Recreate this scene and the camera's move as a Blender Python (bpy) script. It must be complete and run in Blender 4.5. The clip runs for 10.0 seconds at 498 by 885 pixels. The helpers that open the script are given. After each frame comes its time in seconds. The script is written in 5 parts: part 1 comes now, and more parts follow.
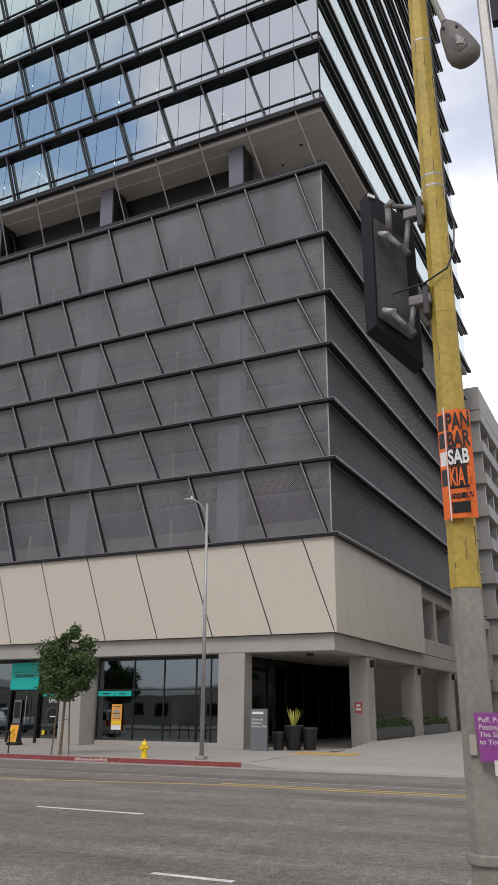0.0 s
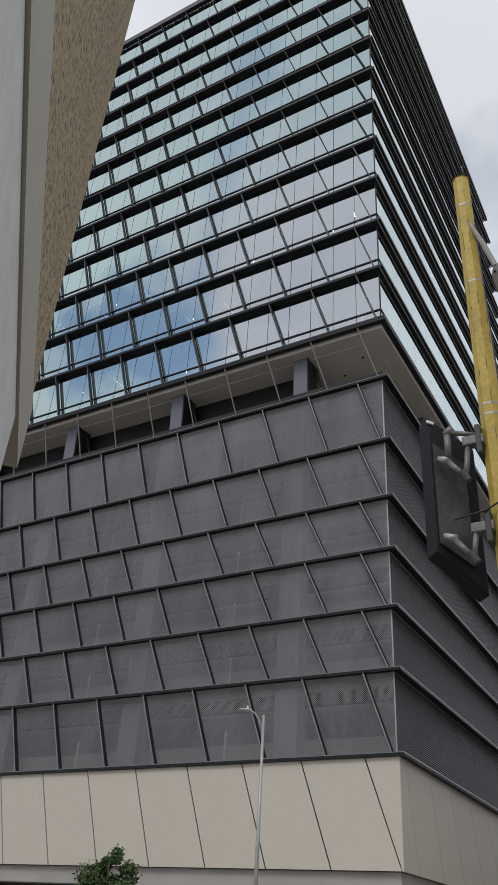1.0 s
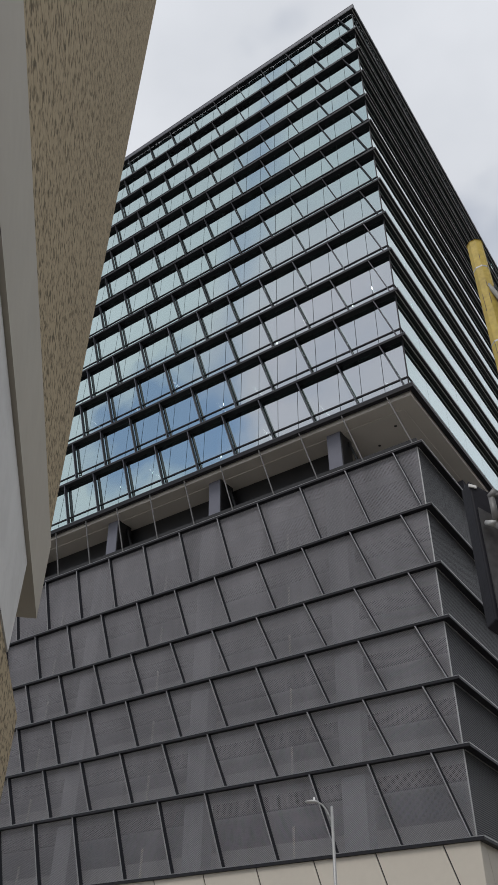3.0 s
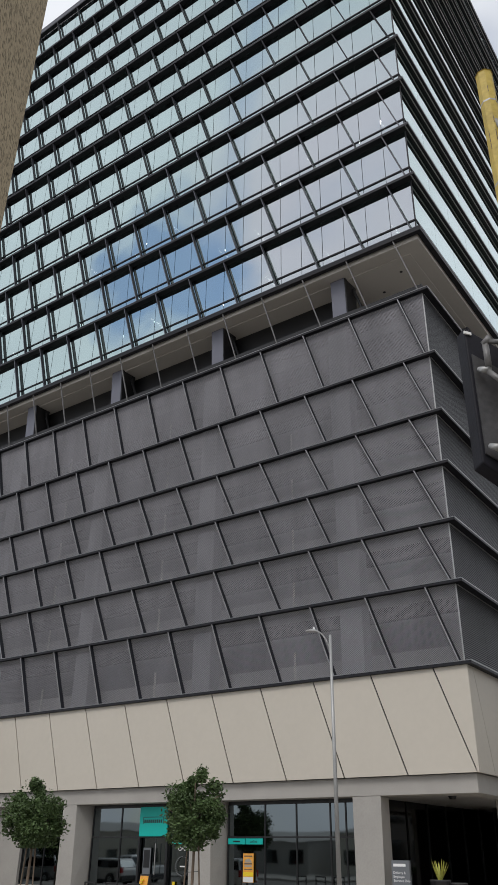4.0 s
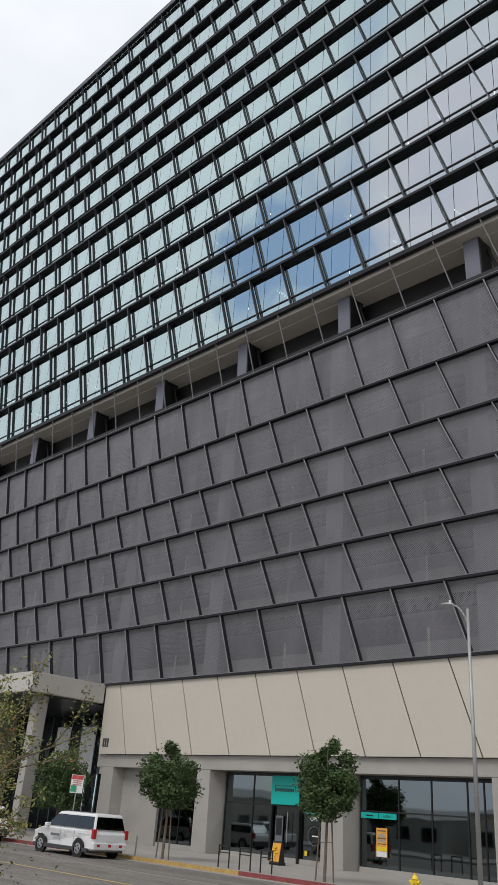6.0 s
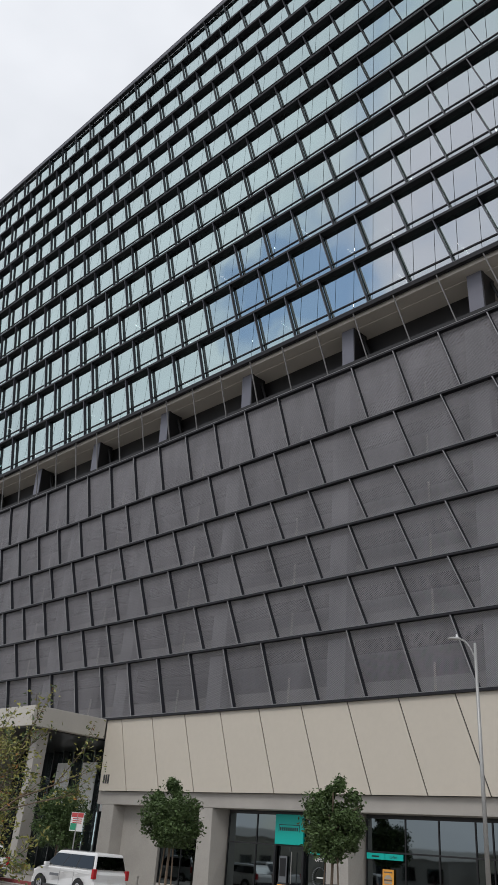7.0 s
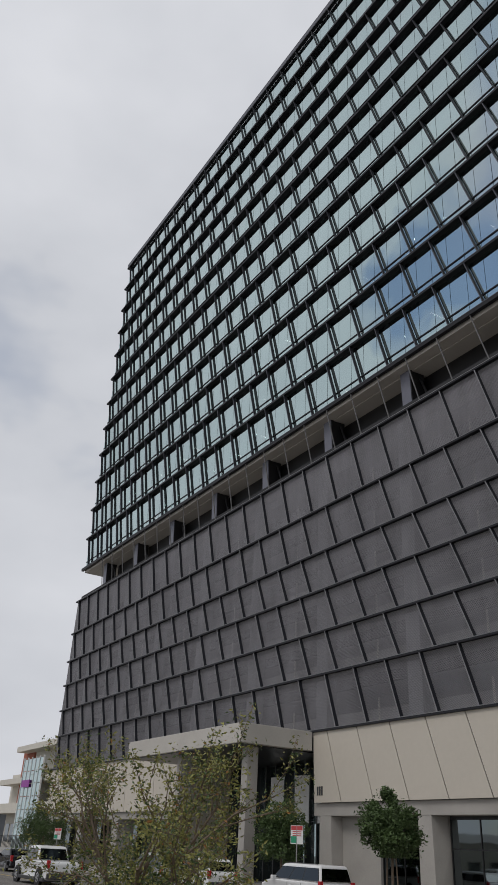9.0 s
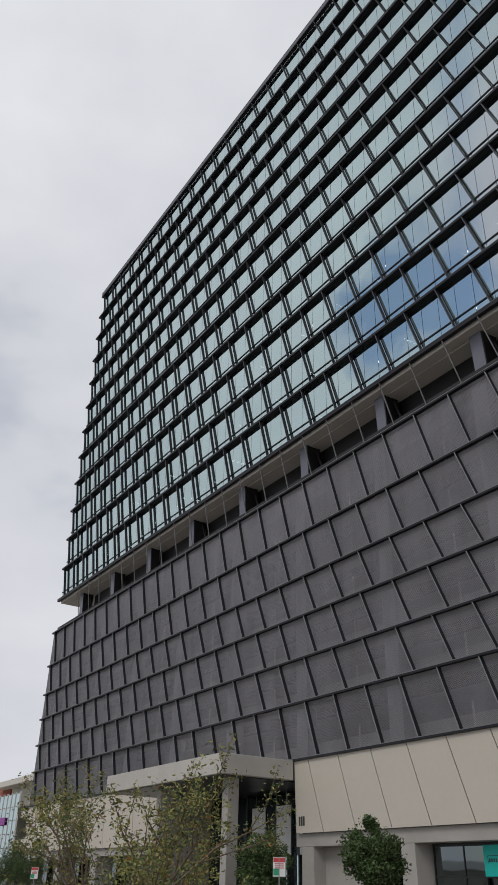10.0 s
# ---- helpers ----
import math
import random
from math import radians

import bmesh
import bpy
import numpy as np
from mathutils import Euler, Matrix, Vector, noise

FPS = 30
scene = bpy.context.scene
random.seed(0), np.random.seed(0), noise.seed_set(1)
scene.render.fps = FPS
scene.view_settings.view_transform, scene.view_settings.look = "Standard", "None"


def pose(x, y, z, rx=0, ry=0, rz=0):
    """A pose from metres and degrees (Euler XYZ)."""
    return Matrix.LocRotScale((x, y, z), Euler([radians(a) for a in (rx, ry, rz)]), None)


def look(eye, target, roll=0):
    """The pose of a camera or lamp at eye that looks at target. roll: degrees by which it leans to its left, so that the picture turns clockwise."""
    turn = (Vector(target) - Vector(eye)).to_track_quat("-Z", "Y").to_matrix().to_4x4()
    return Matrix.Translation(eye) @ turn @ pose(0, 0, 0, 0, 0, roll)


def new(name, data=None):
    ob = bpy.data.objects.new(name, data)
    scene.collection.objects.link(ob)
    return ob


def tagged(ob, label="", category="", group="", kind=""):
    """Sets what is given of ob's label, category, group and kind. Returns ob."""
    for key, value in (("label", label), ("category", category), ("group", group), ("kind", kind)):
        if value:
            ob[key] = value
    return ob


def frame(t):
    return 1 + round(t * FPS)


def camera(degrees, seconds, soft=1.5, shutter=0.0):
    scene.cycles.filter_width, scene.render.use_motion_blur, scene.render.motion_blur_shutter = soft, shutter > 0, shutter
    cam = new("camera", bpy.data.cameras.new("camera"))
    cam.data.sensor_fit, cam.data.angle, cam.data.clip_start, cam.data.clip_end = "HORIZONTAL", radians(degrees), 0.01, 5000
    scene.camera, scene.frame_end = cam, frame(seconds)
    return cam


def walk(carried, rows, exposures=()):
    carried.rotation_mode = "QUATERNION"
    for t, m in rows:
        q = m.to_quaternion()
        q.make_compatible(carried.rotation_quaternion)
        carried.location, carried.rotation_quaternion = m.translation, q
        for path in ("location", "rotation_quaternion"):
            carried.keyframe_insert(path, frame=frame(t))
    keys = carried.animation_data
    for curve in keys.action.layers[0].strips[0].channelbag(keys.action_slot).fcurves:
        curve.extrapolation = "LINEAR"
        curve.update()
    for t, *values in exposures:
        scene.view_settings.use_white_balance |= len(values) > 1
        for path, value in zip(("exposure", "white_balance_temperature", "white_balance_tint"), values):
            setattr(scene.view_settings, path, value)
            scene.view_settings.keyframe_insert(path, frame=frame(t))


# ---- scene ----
cam = camera(35.14, 10.0, soft=1.1)
PATH = [
    (0.0, pose(0.074, -0.020, 1.754, 108.653, -0.261, 25.914)),
    (0.5, pose(0.114, -0.036, 1.864, 114.329, -1.971, 26.351)),
    (1.0, pose(0.120, -0.047, 1.977, 122.836, -3.427, 29.369)),
    (1.5, pose(0.161, -0.079, 1.957, 126.687, -2.820, 31.850)),
    (2.0, pose(0.122, -0.042, 1.993, 127.487, -1.554, 34.118)),
    (2.2, pose(0.009, 0.050, 2.084, 129.137, -1.416, 34.275)),
    (3.3, pose(0.160, -0.061, 1.975, 127.248, -0.359, 34.598)),
    (3.5, pose(0.198, -0.082, 1.948, 122.895, -0.419, 34.729)),
    (4.0, pose(0.207, -0.043, 1.963, 117.502, -0.593, 35.046)),
    (4.5, pose(0.083, 0.161, 1.821, 112.636, -1.328, 35.958)),
    (5.0, pose(-0.120, 0.156, 1.832, 112.565, -3.673, 42.172)),
    (5.5, pose(-0.259, 0.438, 1.908, 114.333, -3.858, 43.593)),
    (7.0, pose(-0.484, 0.427, 1.972, 117.726, -4.334, 43.546)),
    (7.5, pose(-0.330, 0.355, 1.910, 117.614, -5.469, 52.148)),
    (8.0, pose(-0.361, 0.373, 1.958, 117.082, -4.640, 59.497)),
    (8.5, pose(-0.282, 0.330, 1.946, 116.978, -3.249, 58.763)),
    (9.0, pose(-0.391, 0.447, 1.986, 117.435, -2.801, 57.976)),
    (9.5, pose(-0.384, 0.476, 1.978, 118.275, -2.053, 57.091)),
    (10.0, pose(-0.359, 0.429, 1.998, 119.375, -1.286, 56.826)),
]
EXPOSURE = [(0.0, 0.1, 6420, 14), (0.5, -0.05, 6350, 13), (1.0, -0.15, 6300, 10), (2.0, -0.2, 6300, 10), (3.5, -0.18, 6300, 10), (4.5, 0.2, 6300, 10), (5.5, 0.1, 6300, 10), (7.0, -0.05, 6300, 10), (7.5, -0.22, 6300, 11), (8.0, -0.40, 6320, 11), (8.5, -0.45, 6320, 11), (9.0, -0.43, 6320, 11), (10.0, -0.32, 6330, 11)]
walk(cam, PATH, EXPOSURE)

# ---- light ----
SUN_UP, SUN_TURN = 49, 166
world = bpy.data.worlds.new("overcast_sky")
scene.world = world
world.use_nodes = True
wn, wl = world.node_tree.nodes, world.node_tree.links
wn.clear()
w_out = wn.new("ShaderNodeOutputWorld")
w_bg = wn.new("ShaderNodeBackground")
w_sky = wn.new("ShaderNodeTexSky")
w_sky.sky_type, w_sky.sun_disc = "NISHITA", False
w_sky.sun_elevation, w_sky.sun_rotation = radians(SUN_UP), radians(SUN_TURN)
w_tc = wn.new("ShaderNodeTexCoord")
w_map = wn.new("ShaderNodeMapping")
w_map.inputs["Scale"].default_value = (1.0, 1.0, 1.8)
w_map.inputs["Location"].default_value = (0.3, 0.9, 0.2)
w_noise = wn.new("ShaderNodeTexNoise")
w_noise.inputs["Scale"].default_value = 1.7
w_noise.inputs["Detail"].default_value = 5
w_noise.inputs["Roughness"].default_value = 0.52
w_ramp = wn.new("ShaderNodeValToRGB")
w_ramp.color_ramp.elements[0].position, w_ramp.color_ramp.elements[0].color = 0.30, (6.8, 7.0, 7.35, 1)
w_ramp.color_ramp.elements[1].position, w_ramp.color_ramp.elements[1].color = 0.68, (9.9, 9.95, 10.15, 1)
w_mix = wn.new("ShaderNodeMixRGB")
w_cover = wn.new("ShaderNodeValToRGB")
w_cover.color_ramp.elements[0].position, w_cover.color_ramp.elements[0].color = 0.30, (0.55, 0.55, 0.55, 1)
w_cover.color_ramp.elements[1].position, w_cover.color_ramp.elements[1].color = 0.42, (1, 1, 1, 1)
wl.new(w_tc.outputs["Generated"], w_map.inputs["Vector"])
wl.new(w_map.outputs["Vector"], w_noise.inputs["Vector"])
wl.new(w_noise.outputs["Fac"], w_ramp.inputs["Fac"])
wl.new(w_noise.outputs["Fac"], w_cover.inputs["Fac"])
# a break in the cloud to the south-west, ragged at its edge
w_dot = wn.new("ShaderNodeVectorMath")
w_dot.operation = "DOT_PRODUCT"
w_dot.inputs[1].default_value = Vector((-0.515, -0.578, 0.630)).normalized()
wl.new(w_tc.outputs["Generated"], w_dot.inputs[0])
w_rag = wn.new("ShaderNodeMath")
w_rag.operation = "MULTIPLY_ADD"
w_rag.inputs[1].default_value = 0.03
w_fine = wn.new("ShaderNodeTexNoise")
w_fine.inputs["Scale"].default_value, w_fine.inputs["Detail"].default_value = 6.0, 4
wl.new(w_tc.outputs["Generated"], w_fine.inputs["Vector"])
wl.new(w_fine.outputs["Fac"], w_rag.inputs[0])
wl.new(w_dot.outputs["Value"], w_rag.inputs[2])
w_gap = wn.new("ShaderNodeMapRange")
w_gap.inputs["From Min"].default_value, w_gap.inputs["From Max"].default_value = 1.0098, 1.0140
w_gap.inputs["To Min"].default_value, w_gap.inputs["To Max"].default_value = 1.0, 0.18
wl.new(w_rag.outputs[0], w_gap.inputs["Value"])
w_both = wn.new("ShaderNodeMath")
w_both.operation = "MULTIPLY"
wl.new(w_cover.outputs["Color"], w_both.inputs[0])
wl.new(w_gap.outputs["Result"], w_both.inputs[1])
# a thin blue rift that runs up from the break
w_rift = wn.new("ShaderNodeVectorMath")
w_rift.operation = "DOT_PRODUCT"
w_rift.inputs[1].default_value = (-0.740, 0.669, 0.080)
wl.new(w_tc.outputs["Generated"], w_rift.inputs[0])
w_side = wn.new("ShaderNodeMath")
w_side.operation = "ABSOLUTE"
wl.new(w_rift.outputs["Value"], w_side.inputs[0])
w_wisp = wn.new("ShaderNodeMath")
w_wisp.operation = "MULTIPLY_ADD"
w_wisp.inputs[1].default_value = 0.10
wl.new(w_fine.outputs["Fac"], w_wisp.inputs[0])
wl.new(w_side.outputs[0], w_wisp.inputs[2])
w_thin = wn.new("ShaderNodeMapRange")
w_thin.inputs["From Min"].default_value, w_thin.inputs["From Max"].default_value = 0.05, 0.085
w_thin.inputs["To Min"].default_value, w_thin.inputs["To Max"].default_value = 0.5, 1.0
wl.new(w_wisp.outputs[0], w_thin.inputs["Value"])
w_south = wn.new("ShaderNodeSeparateXYZ")
wl.new(w_tc.outputs["Generated"], w_south.inputs[0])
w_half = wn.new("ShaderNodeMapRange")
w_half.inputs["From Min"].default_value, w_half.inputs["From Max"].default_value = -0.30, -0.15
w_half.inputs["To Min"].default_value, w_half.inputs["To Max"].default_value = 0.0, 1.0
wl.new(w_south.outputs["Y"], w_half.inputs["Value"])
w_open = wn.new("ShaderNodeMath")
w_open.operation = "MAXIMUM"
wl.new(w_thin.outputs["Result"], w_open.inputs[0])
wl.new(w_half.outputs["Result"], w_open.inputs[1])
w_all = wn.new("ShaderNodeMath")
w_all.operation = "MULTIPLY"
wl.new(w_both.outputs[0], w_all.inputs[0])
wl.new(w_open.outputs[0], w_all.inputs[1])
wl.new(w_all.outputs[0], w_mix.inputs["Fac"])
w_clear = wn.new("ShaderNodeVectorMath")
w_clear.operation = "SCALE"
w_clear.inputs["Scale"].default_value = 1.6
wl.new(w_sky.outputs["Color"], w_clear.inputs[0])
wl.new(w_clear.outputs["Vector"], w_mix.inputs[1])
# the cloud beside the break is warmer
w_near = wn.new("ShaderNodeVectorMath")
w_near.operation = "DOT_PRODUCT"
w_near.inputs[1].default_value = Vector((-0.29, -0.68, 0.67)).normalized()
wl.new(w_tc.outputs["Generated"], w_near.inputs[0])
w_warm = wn.new("ShaderNodeMapRange")
w_warm.inputs["From Min"].default_value, w_warm.inputs["From Max"].default_value = 0.968, 0.992
wl.new(w_near.outputs["Value"], w_warm.inputs["Value"])
w_rose = wn.new("ShaderNodeMixRGB")
w_rose.blend_type = "MULTIPLY"
w_rose.inputs[2].default_value = (1.17, 0.98, 1.03, 1)
wl.new(w_warm.outputs["Result"], w_rose.inputs["Fac"])
wl.new(w_ramp.outputs["Color"], w_rose.inputs[1])
wl.new(w_rose.outputs["Color"], w_mix.inputs[2])
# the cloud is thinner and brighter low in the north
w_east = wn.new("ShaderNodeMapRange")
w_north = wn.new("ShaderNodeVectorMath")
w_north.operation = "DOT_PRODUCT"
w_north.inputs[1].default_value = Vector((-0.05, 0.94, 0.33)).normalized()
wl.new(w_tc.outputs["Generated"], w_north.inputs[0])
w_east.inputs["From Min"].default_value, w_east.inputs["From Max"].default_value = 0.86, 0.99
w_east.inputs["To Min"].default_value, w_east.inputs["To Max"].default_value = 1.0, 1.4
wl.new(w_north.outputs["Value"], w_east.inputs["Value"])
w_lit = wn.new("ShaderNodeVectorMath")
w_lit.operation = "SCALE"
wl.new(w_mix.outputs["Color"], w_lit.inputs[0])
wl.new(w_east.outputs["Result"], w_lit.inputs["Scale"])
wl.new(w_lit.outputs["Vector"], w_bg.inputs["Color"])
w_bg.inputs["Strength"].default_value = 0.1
wl.new(w_bg.outputs["Background"], w_out.inputs["Surface"])
sun = new("sun", bpy.data.lights.new("sun", "SUN"))
sun.data.energy, sun.data.angle, sun.data.color = 1.25, radians(22), (1, 0.96, 0.9)
sun.matrix_world = look((0, 0, 50), (-0.08, 0.8, 50 - 0.97), 0)


# ---- materials ----
def material(name, colour, rough=0.6, metal=0.0, vary=0.12, scale=1.5, fine=30.0, bump=0.15, random_amount=0.0, spec=0.5):
    m = bpy.data.materials.new(name)
    m.use_nodes = True
    n, l = m.node_tree.nodes, m.node_tree.links
    b = n["Principled BSDF"]
    b.inputs["Roughness"].default_value, b.inputs["Metallic"].default_value = rough, metal
    b.inputs["Specular IOR Level"].default_value = spec
    tc = n.new("ShaderNodeTexCoord")
    geo = n.new("ShaderNodeNewGeometry")
    big, small = n.new("ShaderNodeTexNoise"), n.new("ShaderNodeTexNoise")
    big.inputs["Scale"].default_value, big.inputs["Detail"].default_value = scale, 4
    small.inputs["Scale"].default_value, small.inputs["Detail"].default_value = fine, 3
    l.new(geo.outputs["Position"], big.inputs["Vector"])
    l.new(geo.outputs["Position"], small.inputs["Vector"])
    add = n.new("ShaderNodeMath")
    add.operation = "ADD"
    l.new(big.outputs["Fac"], add.inputs[0])
    l.new(small.outputs["Fac"], add.inputs[1])
    last = add
    if random_amount:
        info = n.new("ShaderNodeObjectInfo")
        mul = n.new("ShaderNodeMath")
        mul.operation = "MULTIPLY_ADD"
        mul.inputs[1].default_value = random_amount
        l.new(info.outputs["Random"], mul.inputs[0])
        l.new(add.outputs[0], mul.inputs[2])
        last = mul
    rng = n.new("ShaderNodeMapRange")
    rng.inputs["From Min"].default_value, rng.inputs["From Max"].default_value = 0.6, 1.4 + random_amount
    rng.inputs["To Min"].default_value, rng.inputs["To Max"].default_value = 1 - vary, 1 + vary
    l.new(last.outputs[0], rng.inputs["Value"])
    mix = n.new("ShaderNodeVectorMath")
    mix.operation = "SCALE"
    mix.inputs[0].default_value = colour
    l.new(rng.outputs["Result"], mix.inputs["Scale"])
    l.new(mix.outputs["Vector"], b.inputs["Base Color"])
    if bump:
        bp = n.new("ShaderNodeBump")
        bp.inputs["Strength"].default_value, bp.inputs["Distance"].default_value = bump, 0.02
        l.new(small.outputs["Fac"], bp.inputs["Height"])
        l.new(bp.outputs["Normal"], b.inputs["Normal"])
    return m


def glass_material(name, tint, rough=0.02, wobble=0.02, see=0.0):
    """Coated facade glass: a dark body with a mirror-like coat."""
    m = bpy.data.materials.new(name)
    m.use_nodes = True
    n, l = m.node_tree.nodes, m.node_tree.links
    b = n["Principled BSDF"]
    b.inputs["Base Color"].default_value = (*tint, 1)
    b.inputs["Metallic"].default_value = 1.0
    b.inputs["Roughness"].default_value = rough
    geo = n.new("ShaderNodeNewGeometry")
    nz = n.new("ShaderNodeTexNoise")
    nz.inputs["Scale"].default_value, nz.inputs["Detail"].default_value = 0.5, 1
    bp = n.new("ShaderNodeBump")
    bp.inputs["Strength"].default_value, bp.inputs["Distance"].default_value = 0.3, wobble
    l.new(geo.outputs["Position"], nz.inputs["Vector"])
    l.new(nz.outputs["Fac"], bp.inputs["Height"])
    l.new(bp.outputs["Normal"], b.inputs["Normal"])
    b.inputs["Alpha"].default_value = 1.0 - see
    return m


def node_math(m, op, a, c=0.0):
    """One math node of material m on numbers or sockets."""
    q = m.node_tree.nodes.new("ShaderNodeMath")
    q.operation = op
    for i, v in enumerate((a, c)):
        if isinstance(v, (int, float)):
            q.inputs[i].default_value = v
        else:
            m.node_tree.links.new(v, q.inputs[i])
    return q.outputs[0]


def perforate(m):
    """Punch a staggered grid of holes, about 0.1 m apart, through sheet metal, and paint upright streaks of reflected
    light and dirt on it.
    """
    n, l = m.node_tree.nodes, m.node_tree.links
    b = n["Principled BSDF"]
    geo = n.new("ShaderNodeNewGeometry")
    sep = n.new("ShaderNodeSeparateXYZ")
    l.new(geo.outputs["Position"], sep.inputs[0])
    along = node_math(m, "ADD", sep.outputs["X"], sep.outputs["Y"])
    u = node_math(m, "SINE", node_math(m, "MULTIPLY", along, 2 * math.pi / 0.105))
    v = node_math(m, "SINE", node_math(m, "MULTIPLY", sep.outputs["Z"], 2 * math.pi / 0.09))
    # the holes grow from the top rows to the bottom rows, imitating the shade lower down
    size = node_math(m, "ADD", -0.12, node_math(m, "MULTIPLY", sep.outputs["Z"], 0.0155))
    hole = node_math(m, "GREATER_THAN", node_math(m, "MULTIPLY", u, v), size)
    stretch = n.new("ShaderNodeVectorMath")
    stretch.operation = "MULTIPLY"
    stretch.inputs[1].default_value = (1.1, 1.1, 0.25)
    l.new(geo.outputs["Position"], stretch.inputs[0])
    # upright tone streaks: painted reflections mixed with dirt
    streak = n.new("ShaderNodeTexNoise")
    streak.inputs["Scale"].default_value, streak.inputs["Detail"].default_value = 1.0, 3
    l.new(stretch.outputs["Vector"], streak.inputs["Vector"])
    keep = node_math(m, "ADD", 0.68, node_math(m, "MULTIPLY", streak.outputs["Fac"], 0.64))
    mul = n.new("ShaderNodeVectorMath")
    mul.operation = "SCALE"
    l.new(b.inputs["Base Color"].links[0].from_socket, mul.inputs[0])
    l.new(keep, mul.inputs["Scale"])
    l.new(mul.outputs["Vector"], b.inputs["Base Color"])
    l.new(node_math(m, "SUBTRACT", 1.0, hole), b.inputs["Alpha"])


def louvre(m):
    """Fine level ribs, 0.09 m apart, as on louvred sheet."""
    n, l = m.node_tree.nodes, m.node_tree.links
    b = n["Principled BSDF"]
    geo = n.new("ShaderNodeNewGeometry")
    sep = n.new("ShaderNodeSeparateXYZ")
    l.new(geo.outputs["Position"], sep.inputs[0])
    rib = node_math(m, "SINE", node_math(m, "MULTIPLY", sep.outputs["Z"], 2 * math.pi / 0.09))
    bp = n.new("ShaderNodeBump")
    bp.inputs["Strength"].default_value, bp.inputs["Distance"].default_value = 0.8, 0.03
    l.new(rib, bp.inputs["Height"])
    l.new(bp.outputs["Normal"], b.inputs["Normal"])


M_DARK = material("dark_metal", (0.011, 0.011, 0.014), 0.5, 0.0, 0.15, bump=0.05, spec=0.25)
M_FIN = material("fin_metal", (0.022, 0.023, 0.028), 0.65, 0.0, 0.15, bump=0.05, spec=0.15)
# pale metal for painted edge highlights, and for the light grey parapet cap
M_EDGE = material("highlight_edge_and_cap_metal", (0.23, 0.23, 0.235), 0.5, 0.0, 0.3, scale=2, bump=0.05)
M_RAILGREY = material("rail_grey", (0.12, 0.118, 0.115), 0.5, 0.0, 0.2, scale=2, bump=0.05)
M_DECK = material("deck_paint", (0.36, 0.36, 0.372), 0.7, 0.0, 0.12, scale=0.8, bump=0.1)
# lavender grey of the terrace columns, brightened as their lit front
M_LITFACE = material("lavender_grey_lit_face", (0.14, 0.143, 0.175), 0.45, 0.0, 0.08, bump=0.02)
M_COLUMN = material("blue_grey_paint", (0.07, 0.073, 0.092), 0.5, 0.0, 0.1, bump=0.03)
M_PERF = material("perforated_metal", (0.212, 0.206, 0.218), 0.55, 0.0, 0.16, scale=0.35, fine=9, bump=0.1, random_amount=0.2, spec=0.15)
perforate(M_PERF)
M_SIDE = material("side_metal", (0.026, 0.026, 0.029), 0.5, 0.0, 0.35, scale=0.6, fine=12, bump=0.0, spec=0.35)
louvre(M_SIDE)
M_BEIGE = material("beige_panel", (0.515, 0.470, 0.397), 0.6, 0.0, 0.04, scale=0.3, fine=4, bump=0.02, random_amount=0.2)
M_CONC = material("concrete", (0.355, 0.335, 0.305), 0.75, 0.0, 0.14, scale=0.8, fine=25, bump=0.2)
M_CANOPY = material("canopy_concrete", (0.47, 0.445, 0.40), 0.75, 0.0, 0.10, scale=0.6, fine=15, bump=0.1)
M_SOFFIT = material("soffit", (0.52, 0.49, 0.45), 0.7, 0.0, 0.06, scale=0.4, bump=0.05)
M_ASPHALT = material("asphalt", (0.165, 0.150, 0.133), 0.85, 0.0, 0.30, scale=0.9, fine=26, bump=0.5)


def road_wear(m):
    """Wheel tracks and old patches drawn out along the street, and pale stones in the asphalt."""
    n, l = m.node_tree.nodes, m.node_tree.links
    b = n["Principled BSDF"]
    geo = n.new("ShaderNodeNewGeometry")
    last = b.inputs["Base Color"].links[0].from_socket
    for stretch, scale, detail, lo, hi, out0, out1 in (((0.05, 0.9, 1), 1.0, 3, 0.32, 0.68, 0.74, 1.20), ((1, 1, 1), 38.0, 2, 0.36, 0.66, 0.62, 1.5), ((1, 1, 1), 6.0, 3, 0.35, 0.65, 0.82, 1.16)):
        v = n.new("ShaderNodeVectorMath")
        v.operation = "MULTIPLY"
        v.inputs[1].default_value = stretch
        l.new(geo.outputs["Position"], v.inputs[0])
        nz = n.new("ShaderNodeTexNoise")
        nz.inputs["Scale"].default_value, nz.inputs["Detail"].default_value = scale, detail
        l.new(v.outputs["Vector"], nz.inputs["Vector"])
        rng = n.new("ShaderNodeMapRange")
        rng.inputs["From Min"].default_value, rng.inputs["From Max"].default_value = lo, hi
        rng.inputs["To Min"].default_value, rng.inputs["To Max"].default_value = out0, out1
        l.new(nz.outputs["Fac"], rng.inputs["Value"])
        mul = n.new("ShaderNodeVectorMath")
        mul.operation = "SCALE"
        l.new(last, mul.inputs[0])
        l.new(rng.outputs["Result"], mul.inputs["Scale"])
        last = mul.outputs["Vector"]
    l.new(last, b.inputs["Base Color"])


road_wear(M_ASPHALT)
M_WALK = material("pavement_concrete", (0.33, 0.308, 0.278), 0.85, 0.0, 0.12, scale=0.6, fine=20, bump=0.25)
M_GLASS = glass_material("tower_glass", (0.515, 0.637, 0.638), see=0.10)
M_SHOP = glass_material("shop_glass", (0.165, 0.19, 0.20), 0.03)
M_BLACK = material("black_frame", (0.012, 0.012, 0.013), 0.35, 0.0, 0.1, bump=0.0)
M_GALV = material("galvanised_steel", (0.36, 0.36, 0.35), 0.5, 0.5, 0.15, scale=3, bump=0.1)
